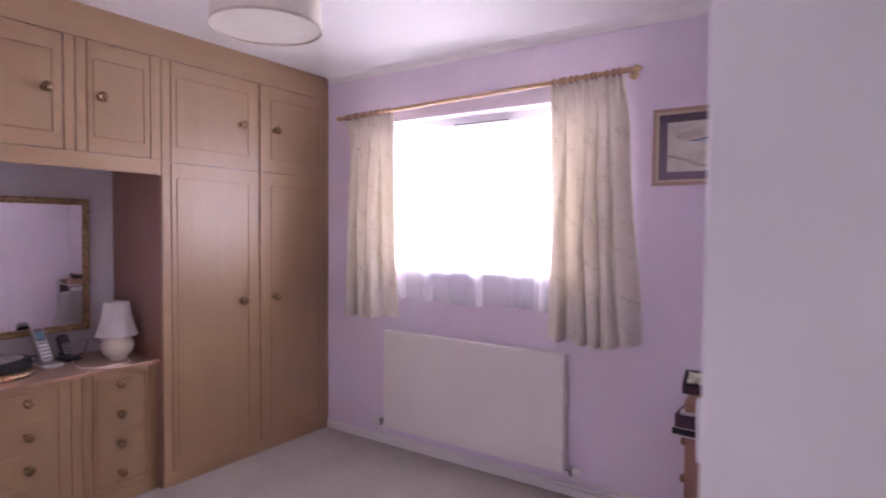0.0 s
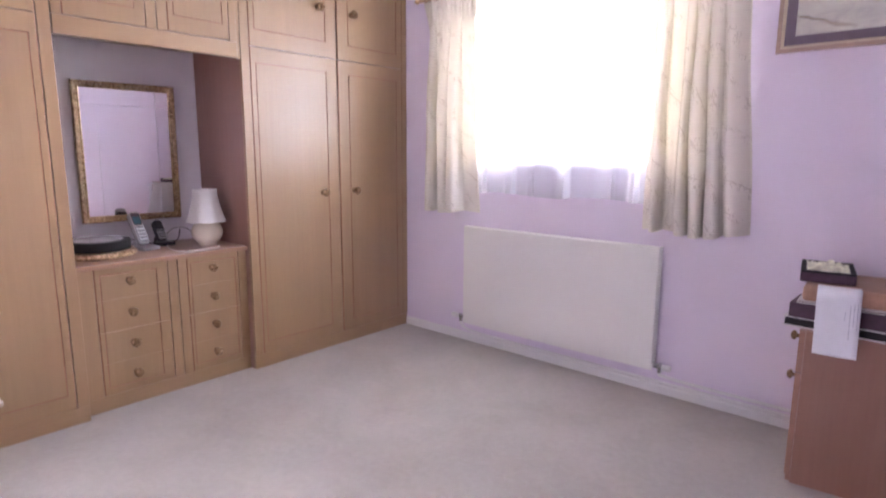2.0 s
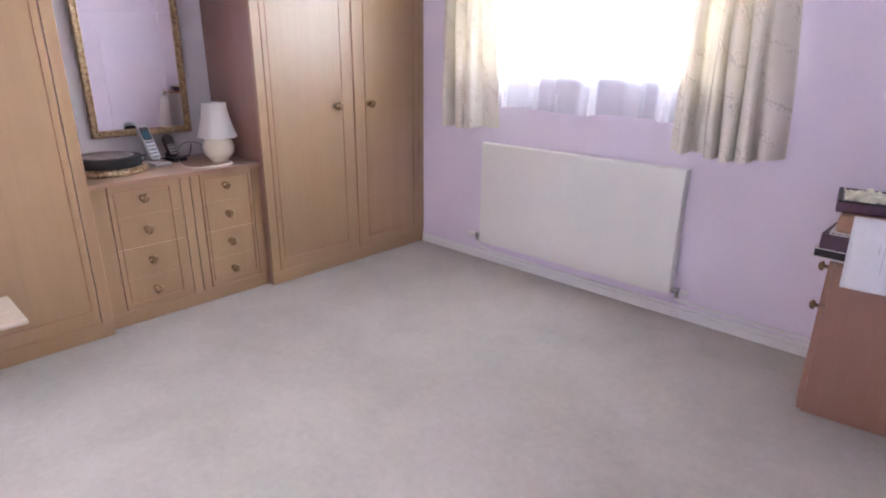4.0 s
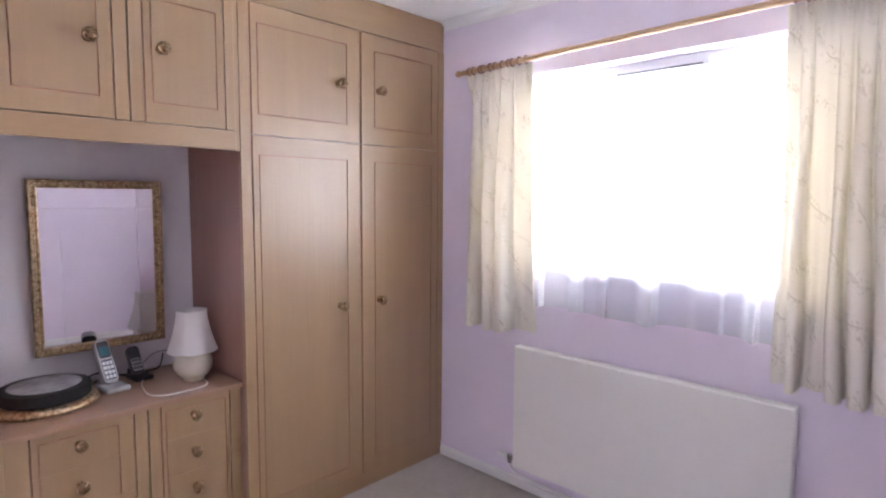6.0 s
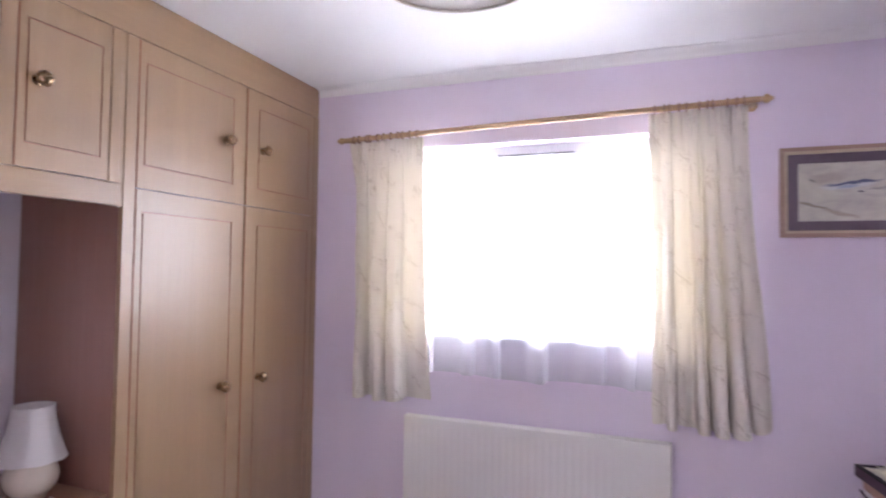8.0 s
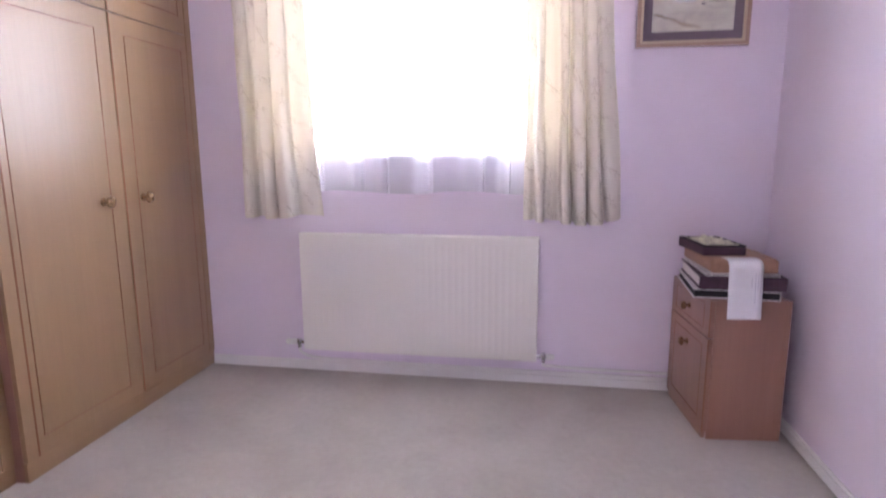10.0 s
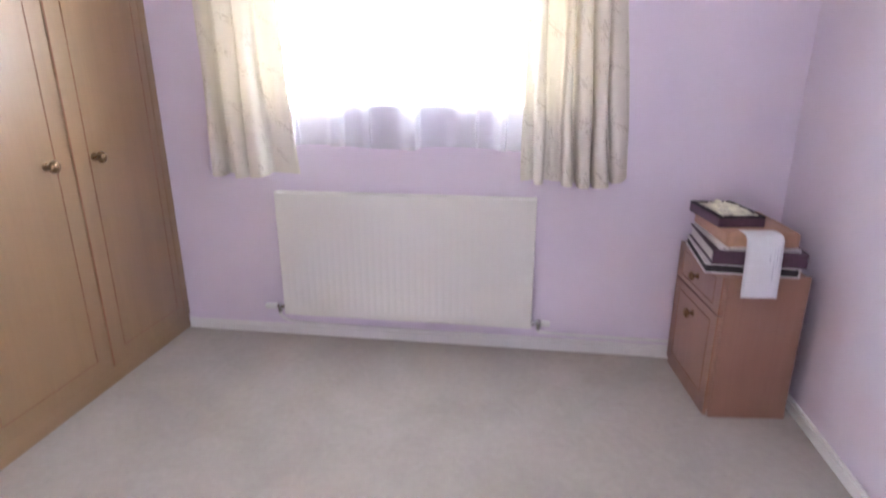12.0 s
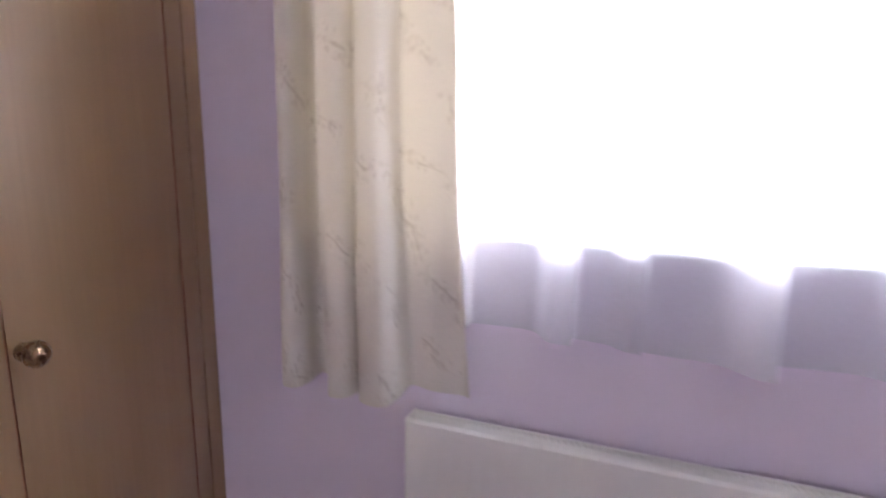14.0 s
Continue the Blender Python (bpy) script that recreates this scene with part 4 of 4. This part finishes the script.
def rounded_slab(x0, x1, y0, y1, z0, z1, r):
    """A slab with a rounded outline in its y-z face."""
    bm = bmesh.new()
    out = []
    for cy, cz, s in ((y1 - r, z1 - r, 0), (y0 + r, z1 - r, 1), (y0 + r, z0 + r, 2), (y1 - r, z0 + r, 3)):
        for k in range(6):
            a = math.pi / 2 * (s + k / 5)
            out.append((cy + r * math.cos(a), cz + r * math.sin(a)))
    fr = [bm.verts.new((x1, y, z)) for y, z in out]
    bk = [bm.verts.new((x0, y, z)) for y, z in out]
    bm.faces.new(fr)
    bm.faces.new(bk[::-1])
    for i in range(len(out)):
        j = (i + 1) % len(out)
        bm.faces.new((fr[i], bk[i], bk[j], fr[j]))
    bmesh.ops.recalc_face_normals(bm, faces=bm.faces[:])
    edges = [e for e in bm.edges if abs(e.verts[0].co.x - e.verts[1].co.x) < 1e-6]
    bmesh.ops.bevel(bm, geom=edges, offset=min(0.003, (x1 - x0) * 0.3), segments=2, affect="EDGES", profile=0.5)
    return bm


def telephone(label, m, body, base_mat_, keys_mat, tall, screen, size):
    ph = thing("telephone", label, "telephone", m, group="cordless telephones")
    lean = pose(-0.006, 0, 0.014, 0, -30, 0)
    cradle = boxes((-0.050, 0.050, -0.038, 0.038, 0.0, 0.018), bevel=0.008, segs=3)
    part("cradle", joined(cradle, boxes((-0.046, -0.026, -0.030, 0.030, 0.0185, 0.040), bevel=0.004)), base_mat_, ph, "charging cradle", True)
    hs = rounded_slab(-0.012, 0.012, -0.024, 0.024, 0.006, tall, 0.018)
    hs.transform(lean)
    h = part("handset", hs, body, ph, "", True)
    bk = rounded_slab(-0.0150, -0.0122, -0.0235, 0.0235, 0.008, tall - 0.002, 0.017)
    bk.transform(lean)
    part("back_cover", bk, PHONE_DARK, h, "black back cover", True)
    if not screen:
        lo = rounded_slab(0.0121, 0.0126, -0.020, 0.020, 0.016, 0.070, 0.006)
        lo.transform(lean)
        part("keypad", lo, PHONE_SILVER, h, "silver keypad plate")
    if screen:
        s = rounded_slab(0.0126, 0.0134, -0.016, 0.016, tall - 0.062, tall - 0.026, 0.004)
        s.transform(lean)
        part("screen", s, SCREEN, h, "small teal display")
        e = rounded_slab(0.0126, 0.0136, -0.009, 0.009, tall - 0.017, tall - 0.011, 0.0028)
        e.transform(lean)
        part("earpiece", e, PHONE_DARK, h)
        bz = rounded_slab(0.0119, 0.0124, -0.0195, 0.0195, tall - 0.068, tall - 0.008, 0.009)
        bz.transform(lean)
        part("bezel", bz, PHONE_DARK, h, "black display surround")
        pad = rounded_slab(0.0119, 0.0124, -0.0185, 0.0185, 0.018, tall - 0.074, 0.006)
        pad.transform(lean)
        part("keypad", pad, mat_speckle("slate_keypad", (0.10, 0.11, 0.13), 0.4, 0.1), h, "dark keypad plate")
    for r in range(4 if screen else 3):
        for c in range(3):
            k = rounded_slab(0.0126, 0.0142, -0.0170 + c * 0.0118, -0.0070 + c * 0.0118, 0.022 + r * 0.0165, 0.0345 + r * 0.0165, 0.003)
            k.transform(lean)
            part("key", k, keys_mat, h)
    ph.scale = (size, size, size)
    return ph


telephone("silver cordless telephone standing in its charging cradle", pose(-0.300, -1.560, WORKTOP + 0.0005, 0, 0, 8), PHONE_SILVER, PHONE_SILVER, KEY_PALE, 0.165, True, 1.14)
telephone("small dark cordless telephone standing in its cradle", pose(-0.375, -1.438, WORKTOP + 0.0005, 0, 0, 6), PHONE_DARK, PHONE_DARK, mat_speckle("key_dim", (0.10, 0.10, 0.11), 0.4), 0.125, False, 1.0)

dish = thing("trinket_box", "round black box with pale lid standing on a gold rope rim", "box", pose(-0.290, -1.783, WORKTOP + 0.0005))
part("gold_rim", turned([(0, 0), (0.158, 0), (0.166, 0.004), (0.169, 0.013), (0.165, 0.023), (0.152, 0.030), (0, 0.030)], 56), GILT, dish, "embossed gold rim", True)
rope = bmesh.new()
for i in range(64):
    a = 2 * math.pi * i / 64
    bmesh.ops.create_icosphere(rope, subdivisions=1, radius=1.0, matrix=Matrix.Translation((0.1655 * math.cos(a), 0.1655 * math.sin(a), 0.013)) @ Matrix.Rotation(a, 4, "Z") @ Matrix.Rotation(0.6, 4, "X") @ Matrix.Diagonal((0.005, 0.0095, 0.0055, 1)))
tagged(part("rope_twist", rope, GILT, dish, "gold rope twist", True), kind="stuff")
part("drum", turned([(0, 0.0305), (0.141, 0.0305), (0.144, 0.034), (0.144, 0.070), (0.141, 0.074), (0, 0.074)], 56), mat_speckle("matt_black", (0.010, 0.008, 0.010), 0.75, 0.2), dish, "glossy black drum side", True)
part("lid", turned([(0, 0.0745), (0.112, 0.0745), (0.114, 0.077), (0.105, 0.081), (0.06, 0.083), (0, 0.0835)], 56), mat_speckle("pale_marbled_lid", (0.40, 0.38, 0.39), 0.2, 0.3, 14), dish, "pale marbled lid", True)
cable = thing("telephone_cable", "thin black telephone cable lying along the wall", "cable", pose(0, 0, 0))
part("cable_run", tube([(-0.38, -1.63, WORKTOP + 0.004), (-0.42, -1.60, WORKTOP + 0.004), (-0.44, -1.53, WORKTOP + 0.030), (-0.45, -1.47, WORKTOP + 0.004), (-0.44, -1.38, WORKTOP + 0.004), (-0.47, -1.32, WORKTOP + 0.004), (-0.49, -1.30, WORKTOP + 0.06)], 0.003, 8), PHONE_DARK, cable, "", True)

lead = thing("mains_lead", "black mains lead looped behind the telephones", "cable", pose(0, 0, 0))
part("cable_run", tube([(-0.350, -1.585, WORKTOP + 0.004), (-0.400, -1.640, WORKTOP + 0.004), (-0.455, -1.625, WORKTOP + 0.020), (-0.470, -1.560, WORKTOP + 0.034), (-0.450, -1.500, WORKTOP + 0.012), (-0.425, -1.455, WORKTOP + 0.004)], 0.0036, 8), PHONE_DARK, lead, "", True)
part("plug", boxes((-0.486, -0.446, -1.668, -1.622, WORKTOP + 0.0005, WORKTOP + 0.040), bevel=0.006, segs=3), PHONE_DARK, lead, "black plug adapter", True)
g_lead = thing("grey_lead", "thin grey lead arching up the wall beside the lamp", "cable", pose(0, 0, 0))
part("cable_run", tube([(-0.430, -1.420, WORKTOP + 0.004), (-0.470, -1.395, WORKTOP + 0.035), (-0.480, -1.340, WORKTOP + 0.075), (-0.480, -1.270, WORKTOP + 0.070), (-0.475, -1.220, WORKTOP + 0.020), (-0.470, -1.200, WORKTOP + 0.004)], 0.0026, 8), mat_speckle("grey_flex", (0.34, 0.32, 0.33), 0.5), g_lead, "", True)

# ---- bedside cabinet with its stack ----
BP = pose(2.362, -0.470, 0, 0, 0, 5.4)
cab = thing("bedside_cabinet", "brown wood bedside cabinet with a drawer above a door", "bedside cabinet", BP)
BW, BD, BH = 0.298, 0.438, 0.566
part("side_panel", boxes((0.019, BW, 0.0, 0.016, 0.0, BH - 0.001), bevel=0.0015, segs=1), CABINET_BROWN, cab)
part("side_panel", boxes((0.019, BW, BD - 0.016, BD, 0.0, BH - 0.001), bevel=0.0015, segs=1), CABINET_BROWN, cab)
part("back_panel", boxes((BW - 0.008, BW - 0.001, 0.017, BD - 0.017, 0.02, BH - 0.02)), CABINET_BROWN, cab)
part("top", boxes((0.019, BW - 0.009, 0.0165, BD - 0.0165, BH - 0.019, BH), bevel=0.001, segs=1), CABINET_BROWN, cab)
part("plinth", boxes((0.004, 0.018, 0.017, BD - 0.017, 0.0, 0.026)), CABINET_BROWN, cab)

def cabinet_front(name, z0, z1, kz, gb, gt):
    bm = routed_front(-(BD - 0.002), -0.002, z0, z1, 0.0, -(BD - 0.060), -0.060, gb, gt)
    bm.transform(Matrix.Translation((0.0, 0, 0)) @ Matrix.Rotation(math.pi, 4, "Z"))
    d = part(name, bm, CABINET_BROWN, cab)
    d.data.materials.append(GROOVE)
    k = knob(d, 0.0, 0.0, 0.0, 1.05)
    k.data.transform(Matrix.Translation((0.0, BD / 2, kz)) @ Matrix.Rotation(math.pi, 4, "Z"))


cabinet_front("drawer", 0.416, 0.563, 0.486, 0.440, 0.540)
cabinet_front("door", 0.030, 0.409, 0.330, 0.072, 0.372)


def at_cab(x, y, z, rz=0.0):
    return BP @ pose(x, y, z, 0, 0, rz)


PAGES = mat_speckle("page_edges", (0.72, 0.68, 0.66), 0.8, 0.08, 90)
BOARD_WHITE = mat_speckle("white_cover_board", (0.76, 0.73, 0.73), 0.5, 0.04)
BOARD_DARK = mat_speckle("dark_plum_cover", (0.080, 0.036, 0.062), 0.5, 0.2)
BOARD_BLACK = mat_speckle("black_cover", (0.012, 0.009, 0.013), 0.7, 0.2)
BOARD_BROWN = mat_speckle("taupe_cover", (0.22, 0.16, 0.16), 0.5, 0.12)


def book(label, m, w, d, h, board, pages, board_t=0.003, front_spine=False, name="book"):
    """A closed book: two boards, a page block and a spine along its far long side."""
    b = thing(name, label, "book", m, group="stack on the bedside cabinet")
    part("cover", boxes((0, w, 0, d, 0, board_t), bevel=0.0008, segs=1), board, b)
    part("cover", boxes((0, w, 0, d, h - board_t, h), bevel=0.0008, segs=1), board, b)
    part("page_block", boxes((0.005, w - 0.004, 0.005, d - 0.005, board_t + 0.0002, h - board_t - 0.0002), bevel=0.0008, segs=1), pages, b, "edges of the pages")
    if front_spine:
        part("spine", boxes((0.0005, w - 0.0005, -0.003, 0.0035, 0.0, h), bevel=0.0012, segs=2), board, b)
    else:
        part("spine", boxes((w - 0.0035, w - 0.0005, 0.0005, d - 0.0005, board_t + 0.0002, h - board_t - 0.0002)), board, b)
    return b


book("flat white-edged black folder with pale boards", at_cab(-0.056, 0.034, BH + 0.0005, -9.5), 0.305, 0.365, 0.036, BOARD_WHITE, BOARD_BLACK, 0.0045)
book("large dark plum hardback with white page edges", at_cab(-0.040, 0.026, BH + 0.0373, -8), 0.305, 0.355, 0.052, BOARD_DARK, PAGES, 0.007, True)
book("thin pale softback lying on the dark hardback", at_cab(-0.020, 0.018, BH + 0.0901, -5), 0.262, 0.335, 0.0105, BOARD_WHITE, BOARD_BROWN, 0.003)
case = thing("leather_case", "tan leather document case lying on the books", "case", at_cab(-0.006, 0.008, BH + 0.1014, -2), group="stack on the bedside cabinet")
TAN = mat_speckle("tan_leather", (0.43, 0.245, 0.16), 0.5, 0.12, 50)
part("case_body", boxes((0, 0.243, 0, 0.340, 0, 0.0535), bevel=0.015, segs=4), TAN, case, "", True)
part("flap", boxes((0.010, 0.233, 0.004, 0.200, 0.0537, 0.0567), bevel=0.0013, segs=2), mat_speckle("tan_leather_flap", (0.46, 0.265, 0.175), 0.5, 0.1, 60), case, "", True)
tray = thing("tissue_box", "dark plum box with crumpled cream tissue on top", "box", at_cab(-0.020, 0.058, BH + 0.1588, 3), group="stack on the bedside cabinet")
part("box_body", boxes((0, 0.162, 0, 0.250, 0, 0.034), bevel=0.006, segs=2), BOARD_DARK, tray, "dark plum printed sides")
part("box_edge", rect_ring_flat((0.001, 0.161, 0.001, 0.249), (0.014, 0.148, 0.014, 0.236), 0.0342, 0.040), BOARD_BLACK, tray)
bm = bmesh.new()
g = [[bm.verts.new((0.018 + 0.126 * i / 18 + 0.008 * noise.noise((i * 0.5, j * 0.4, 2)), 0.020 + 0.205 * j / 28 + 0.010 * noise.noise((i * 0.4, j * 0.5, 7)),
                    0.0355 + 0.022 * abs(noise.noise((i * 0.32 + j * 0.22, j * 0.16 - i * 0.1, 4))))) for i in range(19)] for j in range(29)]
for a_, b_ in zip(g, g[1:]):
    for i in range(18):
        bm.faces.new((a_[i], a_[i + 1], b_[i + 1], b_[i]))
part("tissue", bm, mat_speckle("cream_tissue", (0.76, 0.73, 0.57), 0.85, 0.38, 26), tray, "crumpled cream tissue", False)

letter = thing("letter", "white handwritten sheet hanging over the cabinet edge", "paper", BP, group="stack on the bedside cabinet")


def sheet_at(u, v):
    """u across, v from the end that lies on the case down to the hanging end."""
    x = 0.036 + 0.122 * u + 0.006 * v
    top = BH + 0.1600
    if v < 0.22:
        y, z = 0.030 - 0.14 * v, top
    else:
        w = (v - 0.22) / 0.78
        a = min(1.0, w / 0.14)
        y = -0.0008 - 0.040 * math.sin(a * math.pi / 2) - 0.004 * math.sin(3 * u) - 0.004 * w
        z = top - 0.016 * (1 - math.cos(a * math.pi / 2)) - max(0.0, w - 0.08) * 0.222
    return Vector((x, y, z))


PAPER = mat_speckle("white_paper", (0.78, 0.79, 0.82), 0.7, 0.02)
bm = bmesh.new()
g = [[bm.verts.new(sheet_at(i / 6, j / 30)) for i in range(7)] for j in range(31)]
for a_, b_ in zip(g, g[1:]):
    for i in range(6):
        bm.faces.new((a_[i], a_[i + 1], b_[i + 1], b_[i]))
sh = part("sheet", bm, PAPER, letter, "", True)
solid = sh.modifiers.new("thickness", "SOLIDIFY")
solid.thickness = 0.0004
INK = mat_speckle("blue_grey_ink", (0.40, 0.40, 0.47), 0.7, 0.1)
for k, (u0, va, vb) in enumerate(((0.93, 0.34, 0.66), (0.85, 0.36, 0.62), (0.77, 0.38, 0.78), (0.66, 0.46, 0.56))):
    bm = bmesh.new()
    prev = None
    for j in range(9):
        v = va + (vb - va) * j / 8
        p, q = sheet_at(u0, v) + Vector((0, -0.0009, 0)), sheet_at(u0 + 0.012, v) + Vector((0, -0.0009, 0))
        cur = (bm.verts.new(p), bm.verts.new(q))
        if prev:
            bm.faces.new((prev[0], prev[1], cur[1], cur[0]))
        prev = cur
    part("writing_line", bm, INK, letter, "line of faint writing")

# ---- framed picture ----
pic = thing("framed_picture", "framed moorland watercolour with a dark mount on the lilac wall", "picture", pose(0, 0, 0))
PX0, PX1, PZ0, PZ1 = 2.108, 2.562, 1.561, 1.909
OAK = mat_wood("oak_frame", (0.36, 0.23, 0.165), (0.42, 0.28, 0.205), (0.48, 0.33, 0.25), 0.45, "x")
SLIP = mat_speckle("cream_gold_slip", (0.58, 0.48, 0.33), 0.4, 0.08)


def rect_ring(o, i_, y0, y1):
    """A flat ring between two rectangles (x0, x1, z0, z1), from y0 to y1."""
    bm = bmesh.new()
    vs = {}
    for key, r in (("o", o), ("i", i_)):
        for lv, y in ((0, y0), (1, y1)):
            vs[key, lv] = [bm.verts.new((x, y, z)) for x, z in ((r[0], r[2]), (r[1], r[2]), (r[1], r[3]), (r[0], r[3]))]
    for k in range(4):
        j = (k + 1) % 4
        bm.faces.new((vs["o", 0][k], vs["o", 0][j], vs["i", 0][j], vs["i", 0][k]))
        bm.faces.new((vs["o", 1][k], vs["o", 1][j], vs["i", 1][j], vs["i", 1][k]))
        bm.faces.new((vs["o", 0][k], vs["o", 0][j], vs["o", 1][j], vs["o", 1][k]))
        bm.faces.new((vs["i", 0][k], vs["i", 0][j], vs["i", 1][j], vs["i", 1][k]))
    bmesh.ops.recalc_face_normals(bm, faces=bm.faces[:])
    return bm


def inset(r, d):
    return (r[0] + d, r[1] - d, r[2] + d, r[3] - d)


R0 = (PX0, PX1, PZ0, PZ1)
part("frame", rect_ring(R0, inset(R0, 0.015), -0.022, -0.001), OAK, pic, "light oak frame moulding")
part("slip", rect_ring(inset(R0, 0.0151), inset(R0, 0.026), -0.017, -0.001), SLIP, pic, "pale gold inner slip")
part("mount", rect_ring(inset(R0, 0.0261), inset(R0, 0.062), -0.012, -0.001), mat_speckle("slate_mount", (0.20, 0.155, 0.19), 0.85, 0.06), pic, "dark slate mount")
rp = inset(R0, 0.0621)
part("painting", boxes((rp[0], rp[1], -0.009, -0.002, rp[2], rp[3])), mat_watercolour(), pic, "pale moorland watercolour")

# ---- low table before the far wardrobe ----
table = thing("low_table", "low side table with a pale thin top beside the wardrobe", "table", pose(0, 0, 0))
part("tabletop", boxes((0.030, 0.332, -2.860, -2.306, 0.293, 0.311), bevel=0.007, segs=3), mat_speckle("pale_laminate", (0.50, 0.405, 0.32), 0.5, 0.05, 60), table, "pale cream laminate top")
for ya in (-2.800, -2.520):
    part("panel_leg", boxes((0.050, 0.230, ya, ya + 0.020, 0.0, 0.2925), bevel=0.002, segs=1), CABINET_BROWN, table)
part("rail", boxes((0.130, 0.148, -2.7795, -2.5205, 0.150, 0.2925), bevel=0.002, segs=1), CABINET_BROWN, table)
